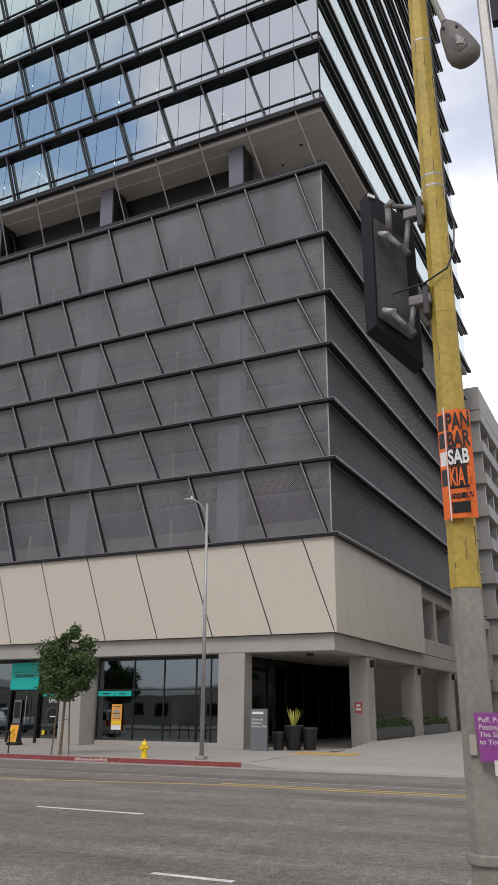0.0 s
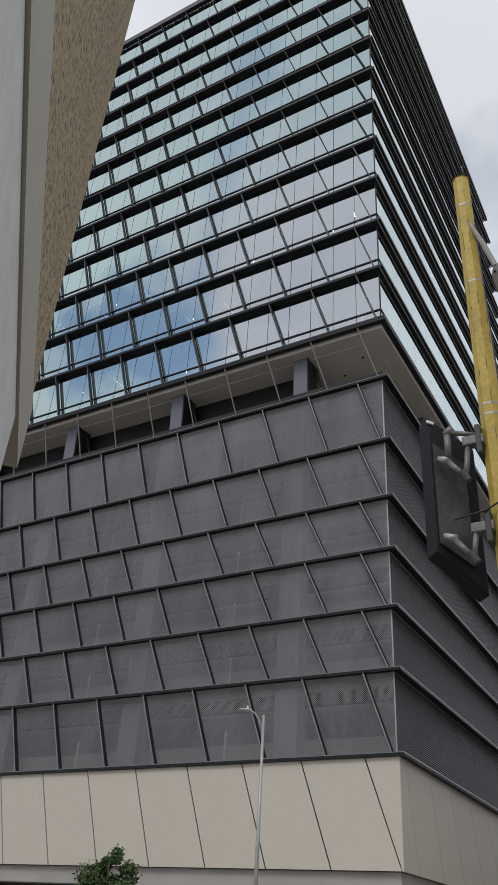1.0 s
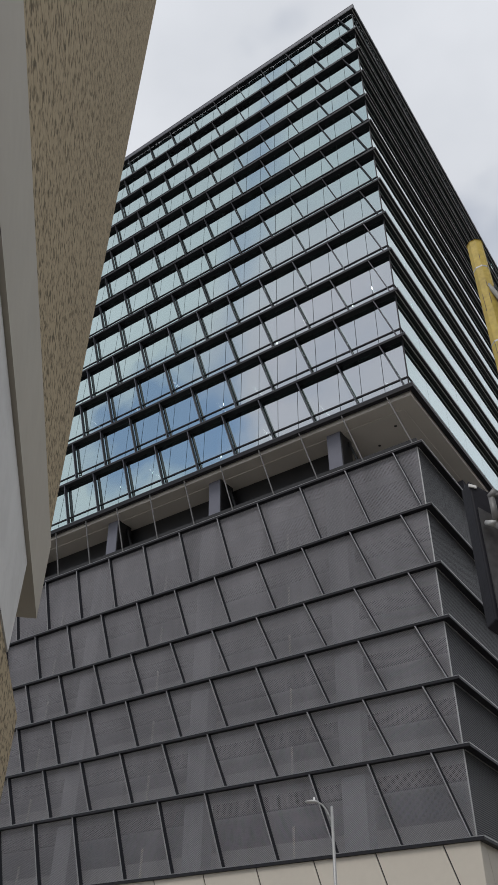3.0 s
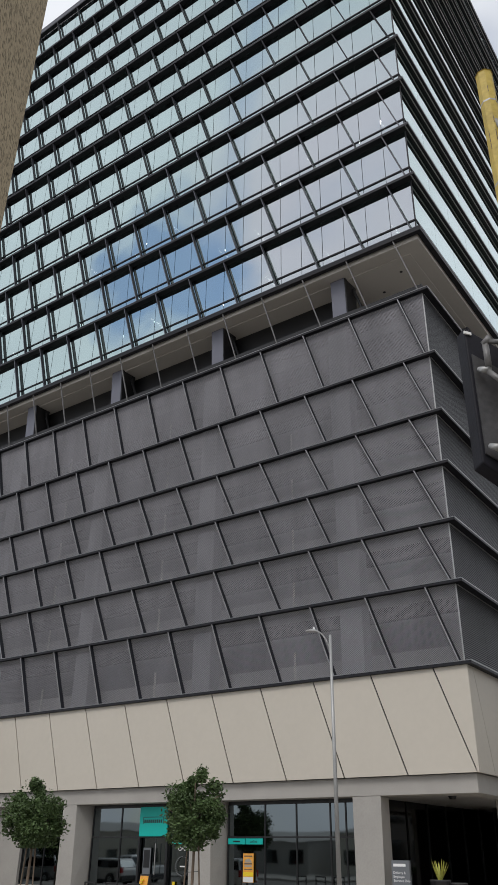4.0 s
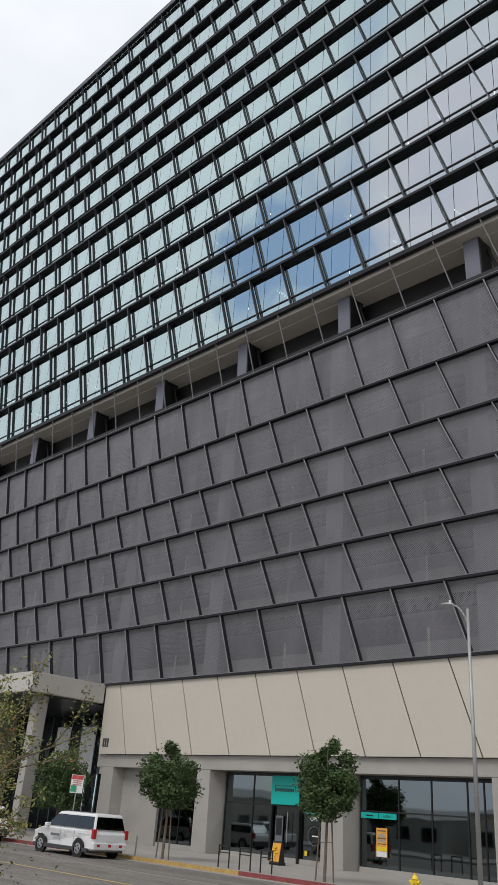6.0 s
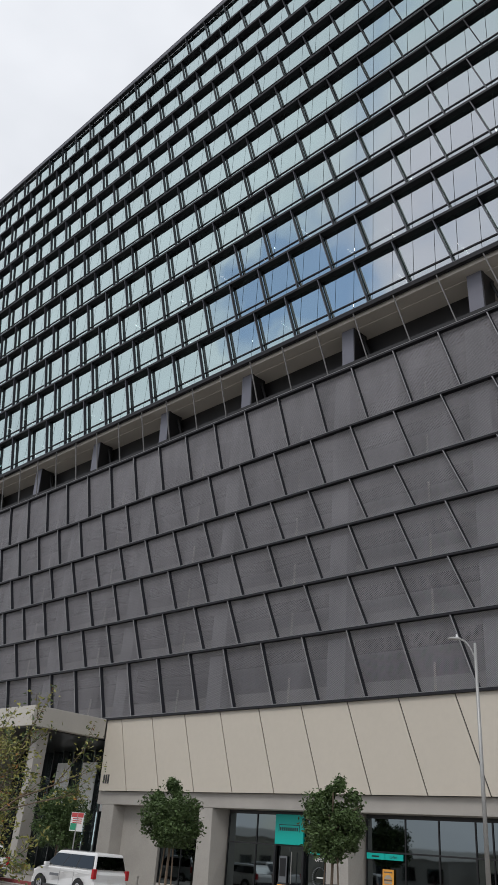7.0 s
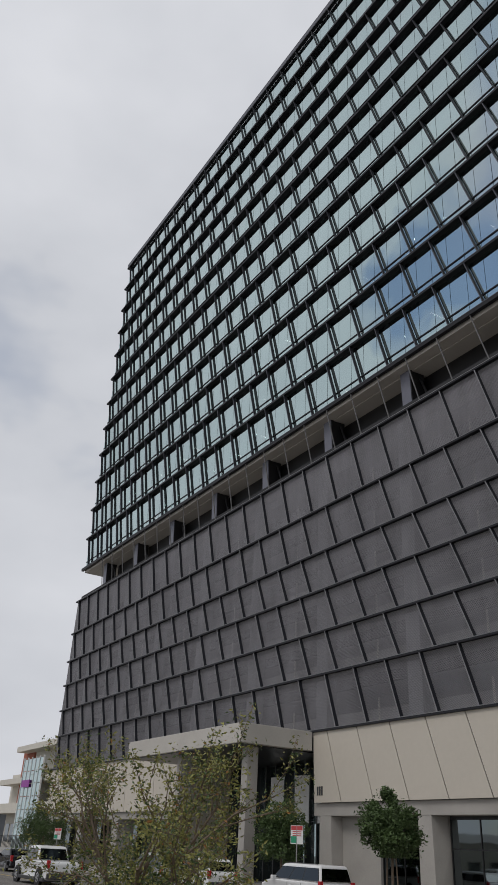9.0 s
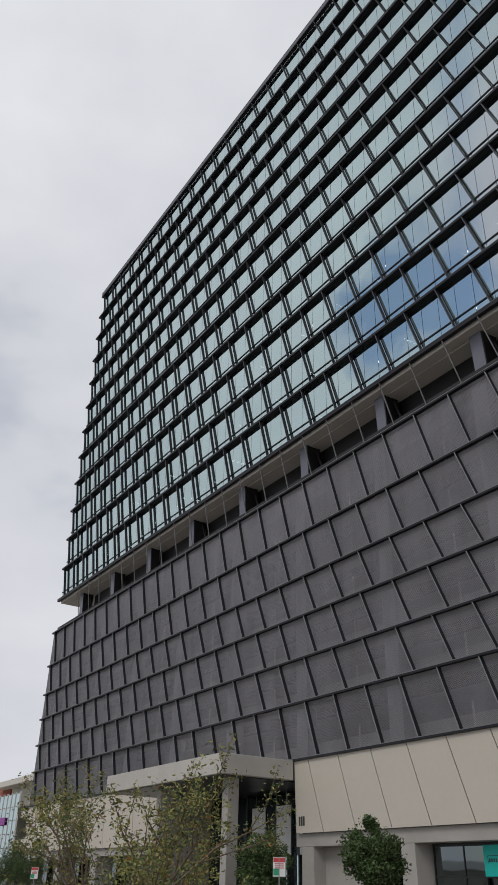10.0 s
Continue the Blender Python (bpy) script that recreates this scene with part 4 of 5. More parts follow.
# ---- street furniture ----
lamp = thing("street_lamp", "slender grey steel street lamp at the kerb", "street lamp", at=(-14.72, 26.55, 0))
part("base", Geo().box(-0.17, 0.17, -0.17, 0.17, 0, 0.12), M_GALV, lamp, bevel=0.02)
part("pole", Geo().tube((0, 0, 0.1), (0, 0, 9.42), 0.085, 0.05, 14), M_GALV, lamp, smooth=True)
sweep = Geo()
bend = [(-0.62 * (k / 7) ** 1.4, 0, 8.72 + 0.93 * math.sin(k / 7 * 1.45)) for k in range(8)]
for p, q in zip(bend[:-1], bend[1:]):
    sweep.tube(p, q, 0.032, 0.03, 8)
part("arm", sweep, M_GALV, lamp, smooth=True)
part("head", Geo().loft([[(x, w * math.cos(a * math.pi / 6), z + h * math.sin(a * math.pi / 6)) for a in range(12)] for x, w, h, z in ((-0.55, 0.04, 0.035, 9.64), (-0.66, 0.09, 0.06, 9.67), (-0.85, 0.12, 0.065, 9.69), (-1.02, 0.10, 0.045, 9.70), (-1.08, 0.05, 0.02, 9.70))]), M_GALV, lamp, smooth=True)
part("photocell", Geo().tube((-0.72, 0, 9.73), (-0.72, 0, 9.83), 0.04, 0.03, 10), M_WHITE, lamp)
hyd = thing("fire_hydrant", "bright yellow fire hydrant beside the red kerb", "fire hydrant", at=(-16.85, 26.05, 0))
part("barrel", Geo().tube((0, 0, 0), (0, 0, 0.62), 0.14, 0.13, 16), M_HYDRANT, hyd)
hyd.scale = (0.75, 0.75, 0.75)
part("flange", Geo().tube((0, 0, 0.0), (0, 0, 0.05), 0.2, 0.2, 16), M_HYDRANT, hyd)
part("bonnet", Geo().tube((0, 0, 0.62), (0, 0, 0.78), 0.17, 0.07, 16), M_HYDRANT, hyd)
part("cap", Geo().tube((0, 0, 0.78), (0, 0, 0.86), 0.04, 0.04, 8), M_HYDRANT, hyd)
part("outlet", Geo().tube((-0.25, 0, 0.5), (0.25, 0, 0.5), 0.075, 0.075, 12), M_HYDRANT, hyd)
part("outlet", Geo().tube((0, -0.24, 0.48), (0, 0, 0.48), 0.09, 0.09, 12), M_HYDRANT, hyd)


def bike_rack(x):
    r = thing("bike_rack", "black steel hoop bicycle rack on the pavement", "bike rack", group="bike racks", at=(x, 26.15, 0))
    part("leg", Geo().tube((-0.3, 0, 0), (-0.3, 0, 0.82), 0.03), M_BLACK, r)
    part("leg", Geo().tube((0.3, 0, 0), (0.3, 0, 0.82), 0.03), M_BLACK, r)
    part("top_bar", Geo().tube((-0.3, 0, 0.80), (0.3, 0, 0.80), 0.03), M_BLACK, r)
    part("cross_bar", Geo().tube((-0.3, 0, 0.55), (0.3, 0, 0.55), 0.02), M_BLACK, r)


for x in (-26.0, -24.8, -23.65):
    bike_rack(x)
post = thing("bollard", "thin grey steel post at the yellow kerb", "bollard", at=(-31.5, 26.0, 0))
part("shaft", Geo().tube((0, 0, 0), (0, 0, 0.8), 0.035), M_GALV, post)


def parking_sign(x, y, top):
    s = thing("parking_sign", "red and green parking sign on a thin galvanised post", "sign", group="parking signs", at=(x, y, 0))
    part("post", Geo().tube((0, 0, 0), (0, 0, top), 0.03), M_GALV, s)
    part("plate", Geo().box(-0.02, 0.0, -0.32, 0.32, top - 0.85, top).box(0, 0.02, -0.32, 0.32, top - 0.85, top), M_PAPER, s)
    part("red_field", Geo().box(0.021, 0.026, -0.30, 0.30, top - 0.22, top - 0.02), M_SIGNRED, s)
    part("green_field", Geo().box(0.021, 0.026, -0.30, 0.02, top - 0.80, top - 0.5), M_SIGNGREEN, s)
    for k in range(3):
        part("print_bar", Geo().box(0.021, 0.026, -0.22, 0.24, top - 0.31 - 0.09 * k, top - 0.27 - 0.09 * k), M_SIGNRED, s)
    s.rotation_euler.z = radians(-50)


parking_sign(-36.9, 26.1, 3.25)
parking_sign(-72.0, 26.1, 2.9)
graffiti = thing("kerb_graffiti", "white sprayed scrawl on the red kerb face", "graffiti")
rr = random.Random(9)
for k in range(15):
    x, h = -19.5 + 0.10 * k, rr.uniform(0.06, 0.12)
    lean = rr.uniform(-0.05, 0.05)
    y0, y1, z0 = KERB - 0.006, KERB - 0.001, -0.13 + rr.uniform(0, 0.02)
    part("stroke", Geo().hexa([(x, y0, z0), (x + 0.03, y0, z0), (x + 0.03, y1, z0), (x, y1, z0), (x + lean, y0, z0 + h), (x + lean + 0.03, y0, z0 + h), (x + lean + 0.03, y1, z0 + h), (x + lean, y1, z0 + h)]), M_PAPER, graffiti)
    if k % 2:
        part("stroke", Geo().box(x, x + 0.09, y0, y1, z0 + h * 0.45, z0 + h * 0.45 + 0.025), M_PAPER, graffiti)


# ---- trees ----
def street_tree(x, y, low, high, rx, seed, trunk_h, stakes=True, name="street_tree", label="young street tree with dense crown between two wooden stakes"):
    t = thing(name, label, "tree", group="street trees", at=(x, y, 0))
    r = random.Random(seed)
    part("trunk", Geo().tube((0, 0, 0), (0.05, 0, trunk_h), 0.065, 0.05, 10).tube((0.05, 0, trunk_h), (0.0, 0, high - 0.6), 0.06, 0.02, 8), M_BARK, t)
    limbs = Geo()
    for k in range(9):
        w, z = r.uniform(0, 6.28), r.uniform(trunk_h, (low + high) / 2)
        limbs.tube((0, 0, z), (math.cos(w) * rx * 0.8, math.sin(w) * rx * 0.8, z + r.uniform(0.4, 1.0)), 0.03, 0.01, 6)
    part("branch", limbs, M_BARK, t)
    rx *= 0.88
    mid, rz = (low + high) / 2, (high - low) / 2
    lumps = []
    while len(lumps) < 60:
        v = Vector((r.uniform(-1, 1), r.uniform(-1, 1), r.uniform(-1, 1)))
        wide = 0.95 * min(1.0, (1.0 - v.z) * 1.0 + 0.22) * min(1.0, 0.55 + (v.z + 1.0) * 1.3)
        if math.hypot(v.x, v.y) < wide:
            lumps.append((v.x * rx * 0.92, v.y * rx * 0.92, mid + v.z * rz * 0.9, r.uniform(0.16, 0.34) * rx * (0.7 if v.z > 0.5 else 1.0)))

    def inside(rg):
        c = rg.choice(lumps)
        v = Vector((rg.gauss(0, 1), rg.gauss(0, 1), rg.gauss(0, 1))).normalized() * c[3] * (rg.uniform(0.55, 1.05) if rg.random() < 0.88 else rg.uniform(1.05, 1.5))
        return (c[0] + v.x, c[1] + v.y, max(low, c[2] + v.z))

    part("crown", leaf_cloud(inside, 13000, 0.15, seed, 1.9), M_LEAF, t)
    if stakes:
        for dx in (-0.42, 0.42):
            part("stake", Geo().tube((dx, 0, 0), (dx * 0.6, 0, low + 0.4), 0.03, 0.03, 8), M_BARK, t)
        part("tie", Geo().tube((-0.35, 0, 1.25), (0.35, 0, 1.3), 0.012, 0.012, 6), M_TRIM, t)


street_tree(-20.8, 26.2, 2.0, 5.1, 1.35, 3, 2.0)
street_tree(-29.75, 26.1, 2.05, 4.75, 1.5, 7, 2.0)
street_tree(-42.6, 29.0, 1.2, 4.9, 1.9, 12, 1.3, False, "entrance_tree", "leafy green tree beside the glazed entrance")
street_tree(-84, 29.0, 1.0, 5.2, 3.0, 14, 1.3, False, "entrance_tree", "dark leafy tree before the pale wall")
# near tree with long thin limbs and olive leaves
nt = thing("near_tree", "loose airy tree with olive and rusty leaves by the kerb", "tree", at=(-12.9, 6.3, 0))
r = random.Random(21)
trunk, limbs = Geo(), Geo()
trunk.tube((0, 0, 0), (0.1, 0, 0.9), 0.11, 0.08, 10)
tips = []


def grow(a, d, ln, rad, depth):
    b = a + d * ln
    limbs.tube(a, b, rad, rad * 0.65, 6)
    if depth == 0:
        tips.append((a, b))
        return
    if depth < 3:
        tips.append((a, b))
    for _ in range(3 if depth == 4 else 2):
        e = (d + Vector((r.gauss(0, 0.50), r.gauss(0, 0.45), r.gauss(0.16, 0.33)))).normalized()
        grow(a + d * ln * r.uniform(0.6, 1.0), e, ln * r.uniform(0.6, 0.85), rad * 0.6, depth - 1)


for w in range(9):
    q = w * 0.7
    e = Vector((math.cos(q) * 0.72, math.sin(q) * 0.5, r.uniform(0.15, 1.1))).normalized()
    grow(Vector((0.1, 0, 0.75)), e, r.uniform(1.0, 1.5), 0.035, 4)
part("trunk", trunk, M_BARK, nt)
tagged(part("branch", limbs, M_BARK, nt), kind="stuff")


def on_twig(rg):
    a, b = rg.choice(tips)
    q = a + (b - a) * (rg.random() ** 0.6 * 1.1)
    return (q.x + rg.gauss(0, 0.06), q.y + rg.gauss(0, 0.06), q.z + rg.gauss(0, 0.05))


def low_leaf(rg):
    return (rg.gauss(0.25, 0.62), rg.gauss(0, 0.5), 0.9 + abs(rg.gauss(0, 0.55)))


part("crown", leaf_cloud(low_leaf, 5500, 0.068, 7, 2.4), M_LEAFOLIVE, nt)
part("crown", leaf_cloud(on_twig, 8500, 0.066, 5, 2.4), M_LEAFOLIVE, nt)
part("crown", leaf_cloud(on_twig, 3600, 0.066, 6, 2.4), M_LEAF, nt)
part("crown", leaf_cloud(low_leaf, 4500, 0.066, 9, 2.3), M_LEAF, nt)
part("crown", leaf_cloud(on_twig, 350, 0.066, 8, 2.4), M_LEAFRUST, nt)


# ---- vehicles ----
def car(name, label, x, y, length, width, height, paint, belt, roof, hood, tail, lower=None, van=False, wheel=0.34, front_overhang=0.9, wheelbase=2.9, bed=False, turn=0.0):
    """A car that heads along -x: x is its nose, y its side nearest the street's middle. belt, roof: heights and stations of the glass line."""
    c = thing(name, label, "car", at=(x, y, -0.15), turn=turn)
    L, W, H = length, width, height
    sill = 0.28
    # side outline from nose to tail, body up to the belt
    out = [(0.0, sill + 0.12), (0.04, 0.62), (0.16, hood - 0.1), (roof[0] * 0.55, hood), (roof[0], belt), (L - 0.12, belt + 0.03), (L - 0.01, belt - 0.15), (L, 0.55), (L - 0.08, sill + 0.08), (L - 0.3, sill), (0.25, sill)]
    if bed:
        out[5] = (L - 0.05, belt)
    n = len(out)
    g = Geo()
    for yy, k in zip((0.0, W), (0, 1)):
        for px, pz in out:
            inset = 0.10 if (pz > belt - 0.08 or pz < sill + 0.02) else 0.0
            nose = 0.16 * max(0.0, 1 - px / 0.5) + 0.08 * max(0.0, 1 - (L - px) / 0.4)
            off = inset + nose
            g.v.append((px, yy + off if k == 0 else yy - off, pz))
    g.f.append(tuple(range(n)))
    g.f.append(tuple(range(2 * n - 1, n - 1, -1)))
    g.f += [(i, n + i, n + (i + 1) % n, (i + 1) % n) for i in range(n)]
    part("body", g, paint, c, bevel=0.08)
    # cabin
    cab = [(roof[0], belt - 0.02), (roof[1], H - 0.03), (roof[1] + 0.5, H), (roof[2], H - 0.02), (roof[3], belt - 0.0)]
    g = Geo()
    m = len(cab)
    for k in (0, 1):
        for px, pz in cab:
            off = 0.10 + (0.14 if pz > belt + 0.1 else 0.0)
            g.v.append((px, off if k == 0 else W - off, pz))
    g.f.append(tuple(range(m)))
    g.f.append(tuple(range(2 * m - 1, m - 1, -1)))
    g.f += [(i, m + i, m + (i + 1) % m, (i + 1) % m) for i in range(m)]
    part("cabin", g, paint, c, bevel=0.08)

    def lerp(a, b, t):
        return a + (b - a) * t

    zb, zt = belt + 0.04, H - 0.14
    fr = (zb - belt) / (H - 0.03 - belt), (zt - belt) / (H - 0.03 - belt)

    def front_x(t):
        return lerp(roof[0], roof[1], t)

    def back_x(t):
        return lerp(roof[3], roof[2], t)

    cuts = [0.0, 0.36, 0.66, 1.0] if not bed else [0.0, 0.5, 1.0]
    for s in (0, 1):
        q = [(front_x(fr[0]) + 0.09, 0.10 + 0.14 * fr[0], zb), (back_x(fr[0]) - 0.08, 0.10 + 0.14 * fr[0], zb), (back_x(fr[1]) - 0.08, 0.10 + 0.14 * fr[1], zt), (front_x(fr[1]) + 0.09, 0.10 + 0.14 * fr[1], zt)]
        part("window_band", Geo().hexa([(px, yy - 0.005 if s == 0 else W - yy + 0.005, pz) for px, yy, pz in q] + [(px, yy + 0.02 if s == 0 else W - yy - 0.02, pz) for px, yy, pz in q]), M_BLACK, c)
        for a, b in zip(cuts[:-1], cuts[1:]):
            q = []
            for u, t in ((a, 0), (b, 0), (b, 1), (a, 1)):
                x0, x1 = front_x(fr[t]) + 0.12, back_x(fr[t]) - 0.10
                px = lerp(x0, x1, u) + (0.03 if u == a else -0.03)
                off = 0.10 + 0.14 * fr[t]
                q.append((px, off, (zb, zt)[t]))
            d = 0.008
            pts = [(px, (yy - d) if s == 0 else W - yy + d, pz) for px, yy, pz in q]
            inn = [(px, (yy + 0.02) if s == 0 else W - yy - 0.02, pz) for px, yy, pz in q]
            part("side_window", Geo().hexa(pts + inn), M_CARGLASS, c)
    for kind_name, fx, sg in (("windscreen", front_x, -1), ("rear_window", back_x, 1)):
        q = []
        for t in (0, 1):
            px = fx(fr[t]) + sg * 0.012
            off = 0.18 + 0.14 * fr[t]
            q += [(px, off, (zb, zt)[t]), (px, W - off, (zb, zt)[t])]
        q = [q[0], q[1], q[3], q[2]]
        part(kind_name, Geo().hexa(q + [(a - sg * 0.03, b, z) for a, b, z in q]), M_CARGLASS, c)
    part("lower_trim", Geo().box(0.3, L - 0.3, -0.012, W + 0.012, sill - 0.06, sill + 0.10), lower or M_TRIM, c, bevel=0.02)
    part("bumper", Geo().box(L - 0.16, L + 0.05, 0.08, W - 0.08, 0.34, 0.62), lower or paint, c, bevel=0.04)
    part("bumper", Geo().box(-0.03, 0.2, 0.16, W - 0.16, 0.32, 0.58), lower or paint, c, bevel=0.04)
    for yy in (0.0, W - 0.2):
        part("tail_light", Geo().box(L - 0.14, L + 0.012, yy + (0.02 if yy == 0 else 0), yy + (0.2 if yy == 0 else 0.18), belt - 0.32, belt + 0.05), M_RED, c, bevel=0.02)
        part("headlight", Geo().box(0.1, 0.3, yy + (0.13 if yy == 0 else -0.08), yy + (0.28 if yy == 0 else 0.07), hood - 0.24, hood - 0.1), M_PAPER, c, bevel=0.02)
    part("plate_bar", Geo().box(L + 0.052, L + 0.058, W / 2 - 0.18, W / 2 + 0.18, 0.66, 0.80), M_PAPER, c)
    for yy in (-0.02, W - 0.10):
        part("mirror", Geo().box(roof[0] + 0.25, roof[0] + 0.42, yy - 0.08, yy + 0.18, belt - 0.02, belt + 0.14), paint, c, bevel=0.03)
    for k, wx in enumerate((front_overhang, front_overhang + wheelbase)):
        for yy, out_d in ((0.0, -1), (W, 1)):
            part("wheel_arch", Geo().tube((wx, yy - out_d * 0.02, wheel), (wx, yy + out_d * 0.004, wheel), wheel + 0.07, wheel + 0.07, 22), M_BLACK, c)
            ty = part("tyre", Geo().tube((wx, yy - out_d * 0.20, wheel), (wx, yy + out_d * 0.012, wheel), wheel, wheel - 0.012, 24), M_TYRE, c, bevel=0.02)
            part("rim", Geo().tube((wx, yy + out_d * 0.013, wheel), (wx, yy + out_d * 0.022, wheel), wheel * 0.62, wheel * 0.56, 18), M_RIM, ty)
            for q in range(5):
                w = q * 2 * math.pi / 5
                part("spoke_gap", Geo().tube((wx + math.cos(w) * wheel * 0.36, yy + out_d * 0.022, wheel + math.sin(w) * wheel * 0.36), (wx + math.cos(w) * wheel * 0.36, yy + out_d * 0.025, wheel + math.sin(w) * wheel * 0.36), wheel * 0.12, wheel * 0.12, 8), M_TYRE, ty)
    for t in cuts[1:-1]:
        px = lerp(roof[0] + 0.2, roof[3] - 0.1, t)
        for yy in (-0.004, W + 0.001):
            part("door_seam", Geo().box(px - 0.008, px + 0.008, yy, yy + 0.003, sill + 0.15, belt - 0.06), M_TRIM, c)
        part("handle", Geo().box(px + 0.1, px + 0.3, -0.025, 0.01, belt - 0.2, belt - 0.15), paint, c)
    return c


van = car("minivan", "white minivan with red and white tail stripes parked at the kerb", -35.75, 23.15, 4.75, 1.95, 1.75, M_CARWHITE, 1.08, (0.9, 1.75, 4.5, 4.68), 0.98, 0, None, True, 0.34, 0.88, 2.9)
for k in range(5):
    part("tail_stripe", Geo().box(4.802, 4.806, 0.25 + 0.3 * k, 0.42 + 0.3 * k, 0.46, 0.56), M_RED if k % 2 == 0 else M_PAPER, van)
part("door_bar", Geo().box(1.6, 2.3, -0.006, -0.002, 0.72, 0.82), M_BLUEY, van)
part("roof_rail", Geo().box(1.9, 4.2, 0.30, 0.34, 1.75, 1.78), M_TRIM, van)
car("crossover", "white crossover car parked at the kerb before the entrance", -45.3, 23.2, 4.65, 1.85, 1.68, M_CARWHITE, 1.08, (1.15, 1.95, 4.1, 4.55), 1.02, 0, M_TRIM, False, 0.36, 0.92, 2.7)
car("minivan", "silver minivan with grey lower sides in the traffic lane", -51.6, 23.4, 4.95, 1.9, 1.75, M_CARSILVER, 1.05, (1.0, 1.85, 4.4, 4.9), 0.95, 0, M_TRIM, True, 0.33, 0.95, 2.95)
car("pickup", "white pickup truck in the far traffic lane", -50.3, 15.9, 5.8, 2.0, 1.85, M_CARWHITE, 1.15, (1.5, 2.2, 3.6, 3.9), 1.1, 0, M_TRIM, False, 0.38, 1.0, 3.6, True)
car("sedan", "black sedan in the far traffic lane", -66.9, 19.4, 4.7, 1.82, 1.46, M_CARBLACK, 0.98, (1.3, 2.1, 3.5, 4.2), 0.92, 0, None, False, 0.33, 0.9, 2.75)
car("sedan", "black sedan further along the traffic lane", -74.5, 18.6, 4.7, 1.82, 1.5, M_CARBLACK, 0.98, (1.3, 2.1, 3.5, 4.2), 0.92, 0, None, False, 0.33, 0.9, 2.75)

# ---- yellow pole with its fittings ----
pole = thing("utility_pole", "octagonal street pole painted yellow above and grey below", "pole", at=(-1.11, 6.3, 0))
part("plinth", Geo().tube((0, 0, 0), (0, 0, 0.42), 0.28, 0.25, 8, 0.39).tube((0, 0, 0.42), (0, 0, 0.6), 0.19, 0.17, 8, 0.39), M_GREYP, pole, bevel=0.012)
part("lower_shaft", Geo().tube((0, 0, 0.5), (0, 0, 2.64), 0.126, 0.120, 8, 0.39), M_GREYP, pole, "dull grey painted lower shaft")
part("upper_shaft", Geo().tube((0, 0, 2.642), (0, 0, 9.74), 0.122, 0.090, 8, 0.39), M_YELLOWP, pole, "chipped yellow painted upper shaft")
part("cap", Geo().tube((0, 0, 9.74), (0, 0, 9.78), 0.10, 0.06, 8, 0.39), M_YELLOWP, pole)
for z in (9.25, 8.05, 6.45, 6.33, 5.5, 5.23, 5.03, 2.65):
    rad = 0.1245 - 0.0046 * (z - 2.55)
    part("strap", Geo().tube((0, 0, z), (0.0, 0, z + 0.022), rad, rad, 8, 0.39), M_GALV if z > 6 else M_YELLOWP, pole)
rr = random.Random(3)
for k in range(46):
    z, ln = rr.uniform(4.1, 9.4) if k < 40 else rr.uniform(2.7, 3.0), rr.uniform(0.03, 0.16)
    w = (-0.39, -0.39 - math.pi / 4, -0.39 - math.pi / 2, 0.39 - math.pi)[k % 4] - 0.002
    rad = 0.1225 - 0.0045 * (z - 2.64)
    x, y = rad * math.cos(w), rad * math.sin(w)
    part("paint_chip", Geo().box(x - 0.003, x + 0.003, y - 0.003, y + 0.003, z, z + ln), M_BARK, pole)
part("plinth_ring", Geo().tube((0, 0, 0.72), (0, 0, 0.79), 0.155, 0.155, 8, 0.39), M_GREYP, pole, bevel=0.01)
part("cable", Geo().tube((0.10, -0.05, 8.9), (0.125, -0.06, 6.2), 0.008).tube((0.125, -0.06, 6.2), (0.17, -0.05, 5.9), 0.008).tube((0.17, -0.05, 5.9), (0.15, -0.08, 5.6), 0.008).tube((0.15, -0.08, 5.6), (0.09, -0.13, 5.42), 0.009).tube((0.09, -0.13, 5.42), (-0.12, -0.16, 5.30), 0.009).tube((-0.12, -0.16, 5.30), (-0.40, -0.17, 5.26), 0.009), M_BLACK, pole)
arm = part("lamp_arm", Geo().tube((0.04, -0.05, 8.95), (0.16, -0.08, 8.55), 0.028).tube((0.16, -0.08, 8.55), (0.26, -0.1, 8.14), 0.030), M_GREYP, pole)
axis = [(0.26, 8.16, 0.030), (0.275, 8.12, 0.052), (0.29, 8.07, 0.085), (0.315, 8.0, 0.108), (0.36, 7.86, 0.135), (0.40, 7.73, 0.155), (0.43, 7.65, 0.152), (0.455, 7.58, 0.115), (0.465, 7.555, 0.05)]
tilt = Vector((0.34, 0, -0.94)).normalized()
flat = Vector((0.94, 0, 0.34)).normalized()


def head_ring(x, z, rad, front=0.55):
    return [Vector((x, -0.1, z)) + flat * rad * math.cos(2 * math.pi * k / 20) + Vector((0, 1, 0)) * rad * front * math.sin(2 * math.pi * k / 20) for k in range(20)]


part("lamp_head", Geo().loft([head_ring(*a) for a in axis]), M_LAMP, pole, smooth=True)
part("lens", Geo().loft([head_ring(x, z, rad, 0.74) for x, z, rad in ((0.325, 7.96, 0.03), (0.335, 7.935, 0.085), (0.36, 7.86, 0.108), (0.40, 7.73, 0.126), (0.425, 7.66, 0.118), (0.44, 7.62, 0.07))]), M_LENS, pole, "dull grey lens", smooth=True)
part("lamp_label", Geo().hexa([(0.365, -0.200, 7.74), (0.43, -0.200, 7.72), (0.43, -0.17, 7.72), (0.365, -0.17, 7.74), (0.385, -0.196, 7.80), (0.45, -0.196, 7.78), (0.45, -0.17, 7.78), (0.385, -0.17, 7.80)]), M_GREYP, pole)
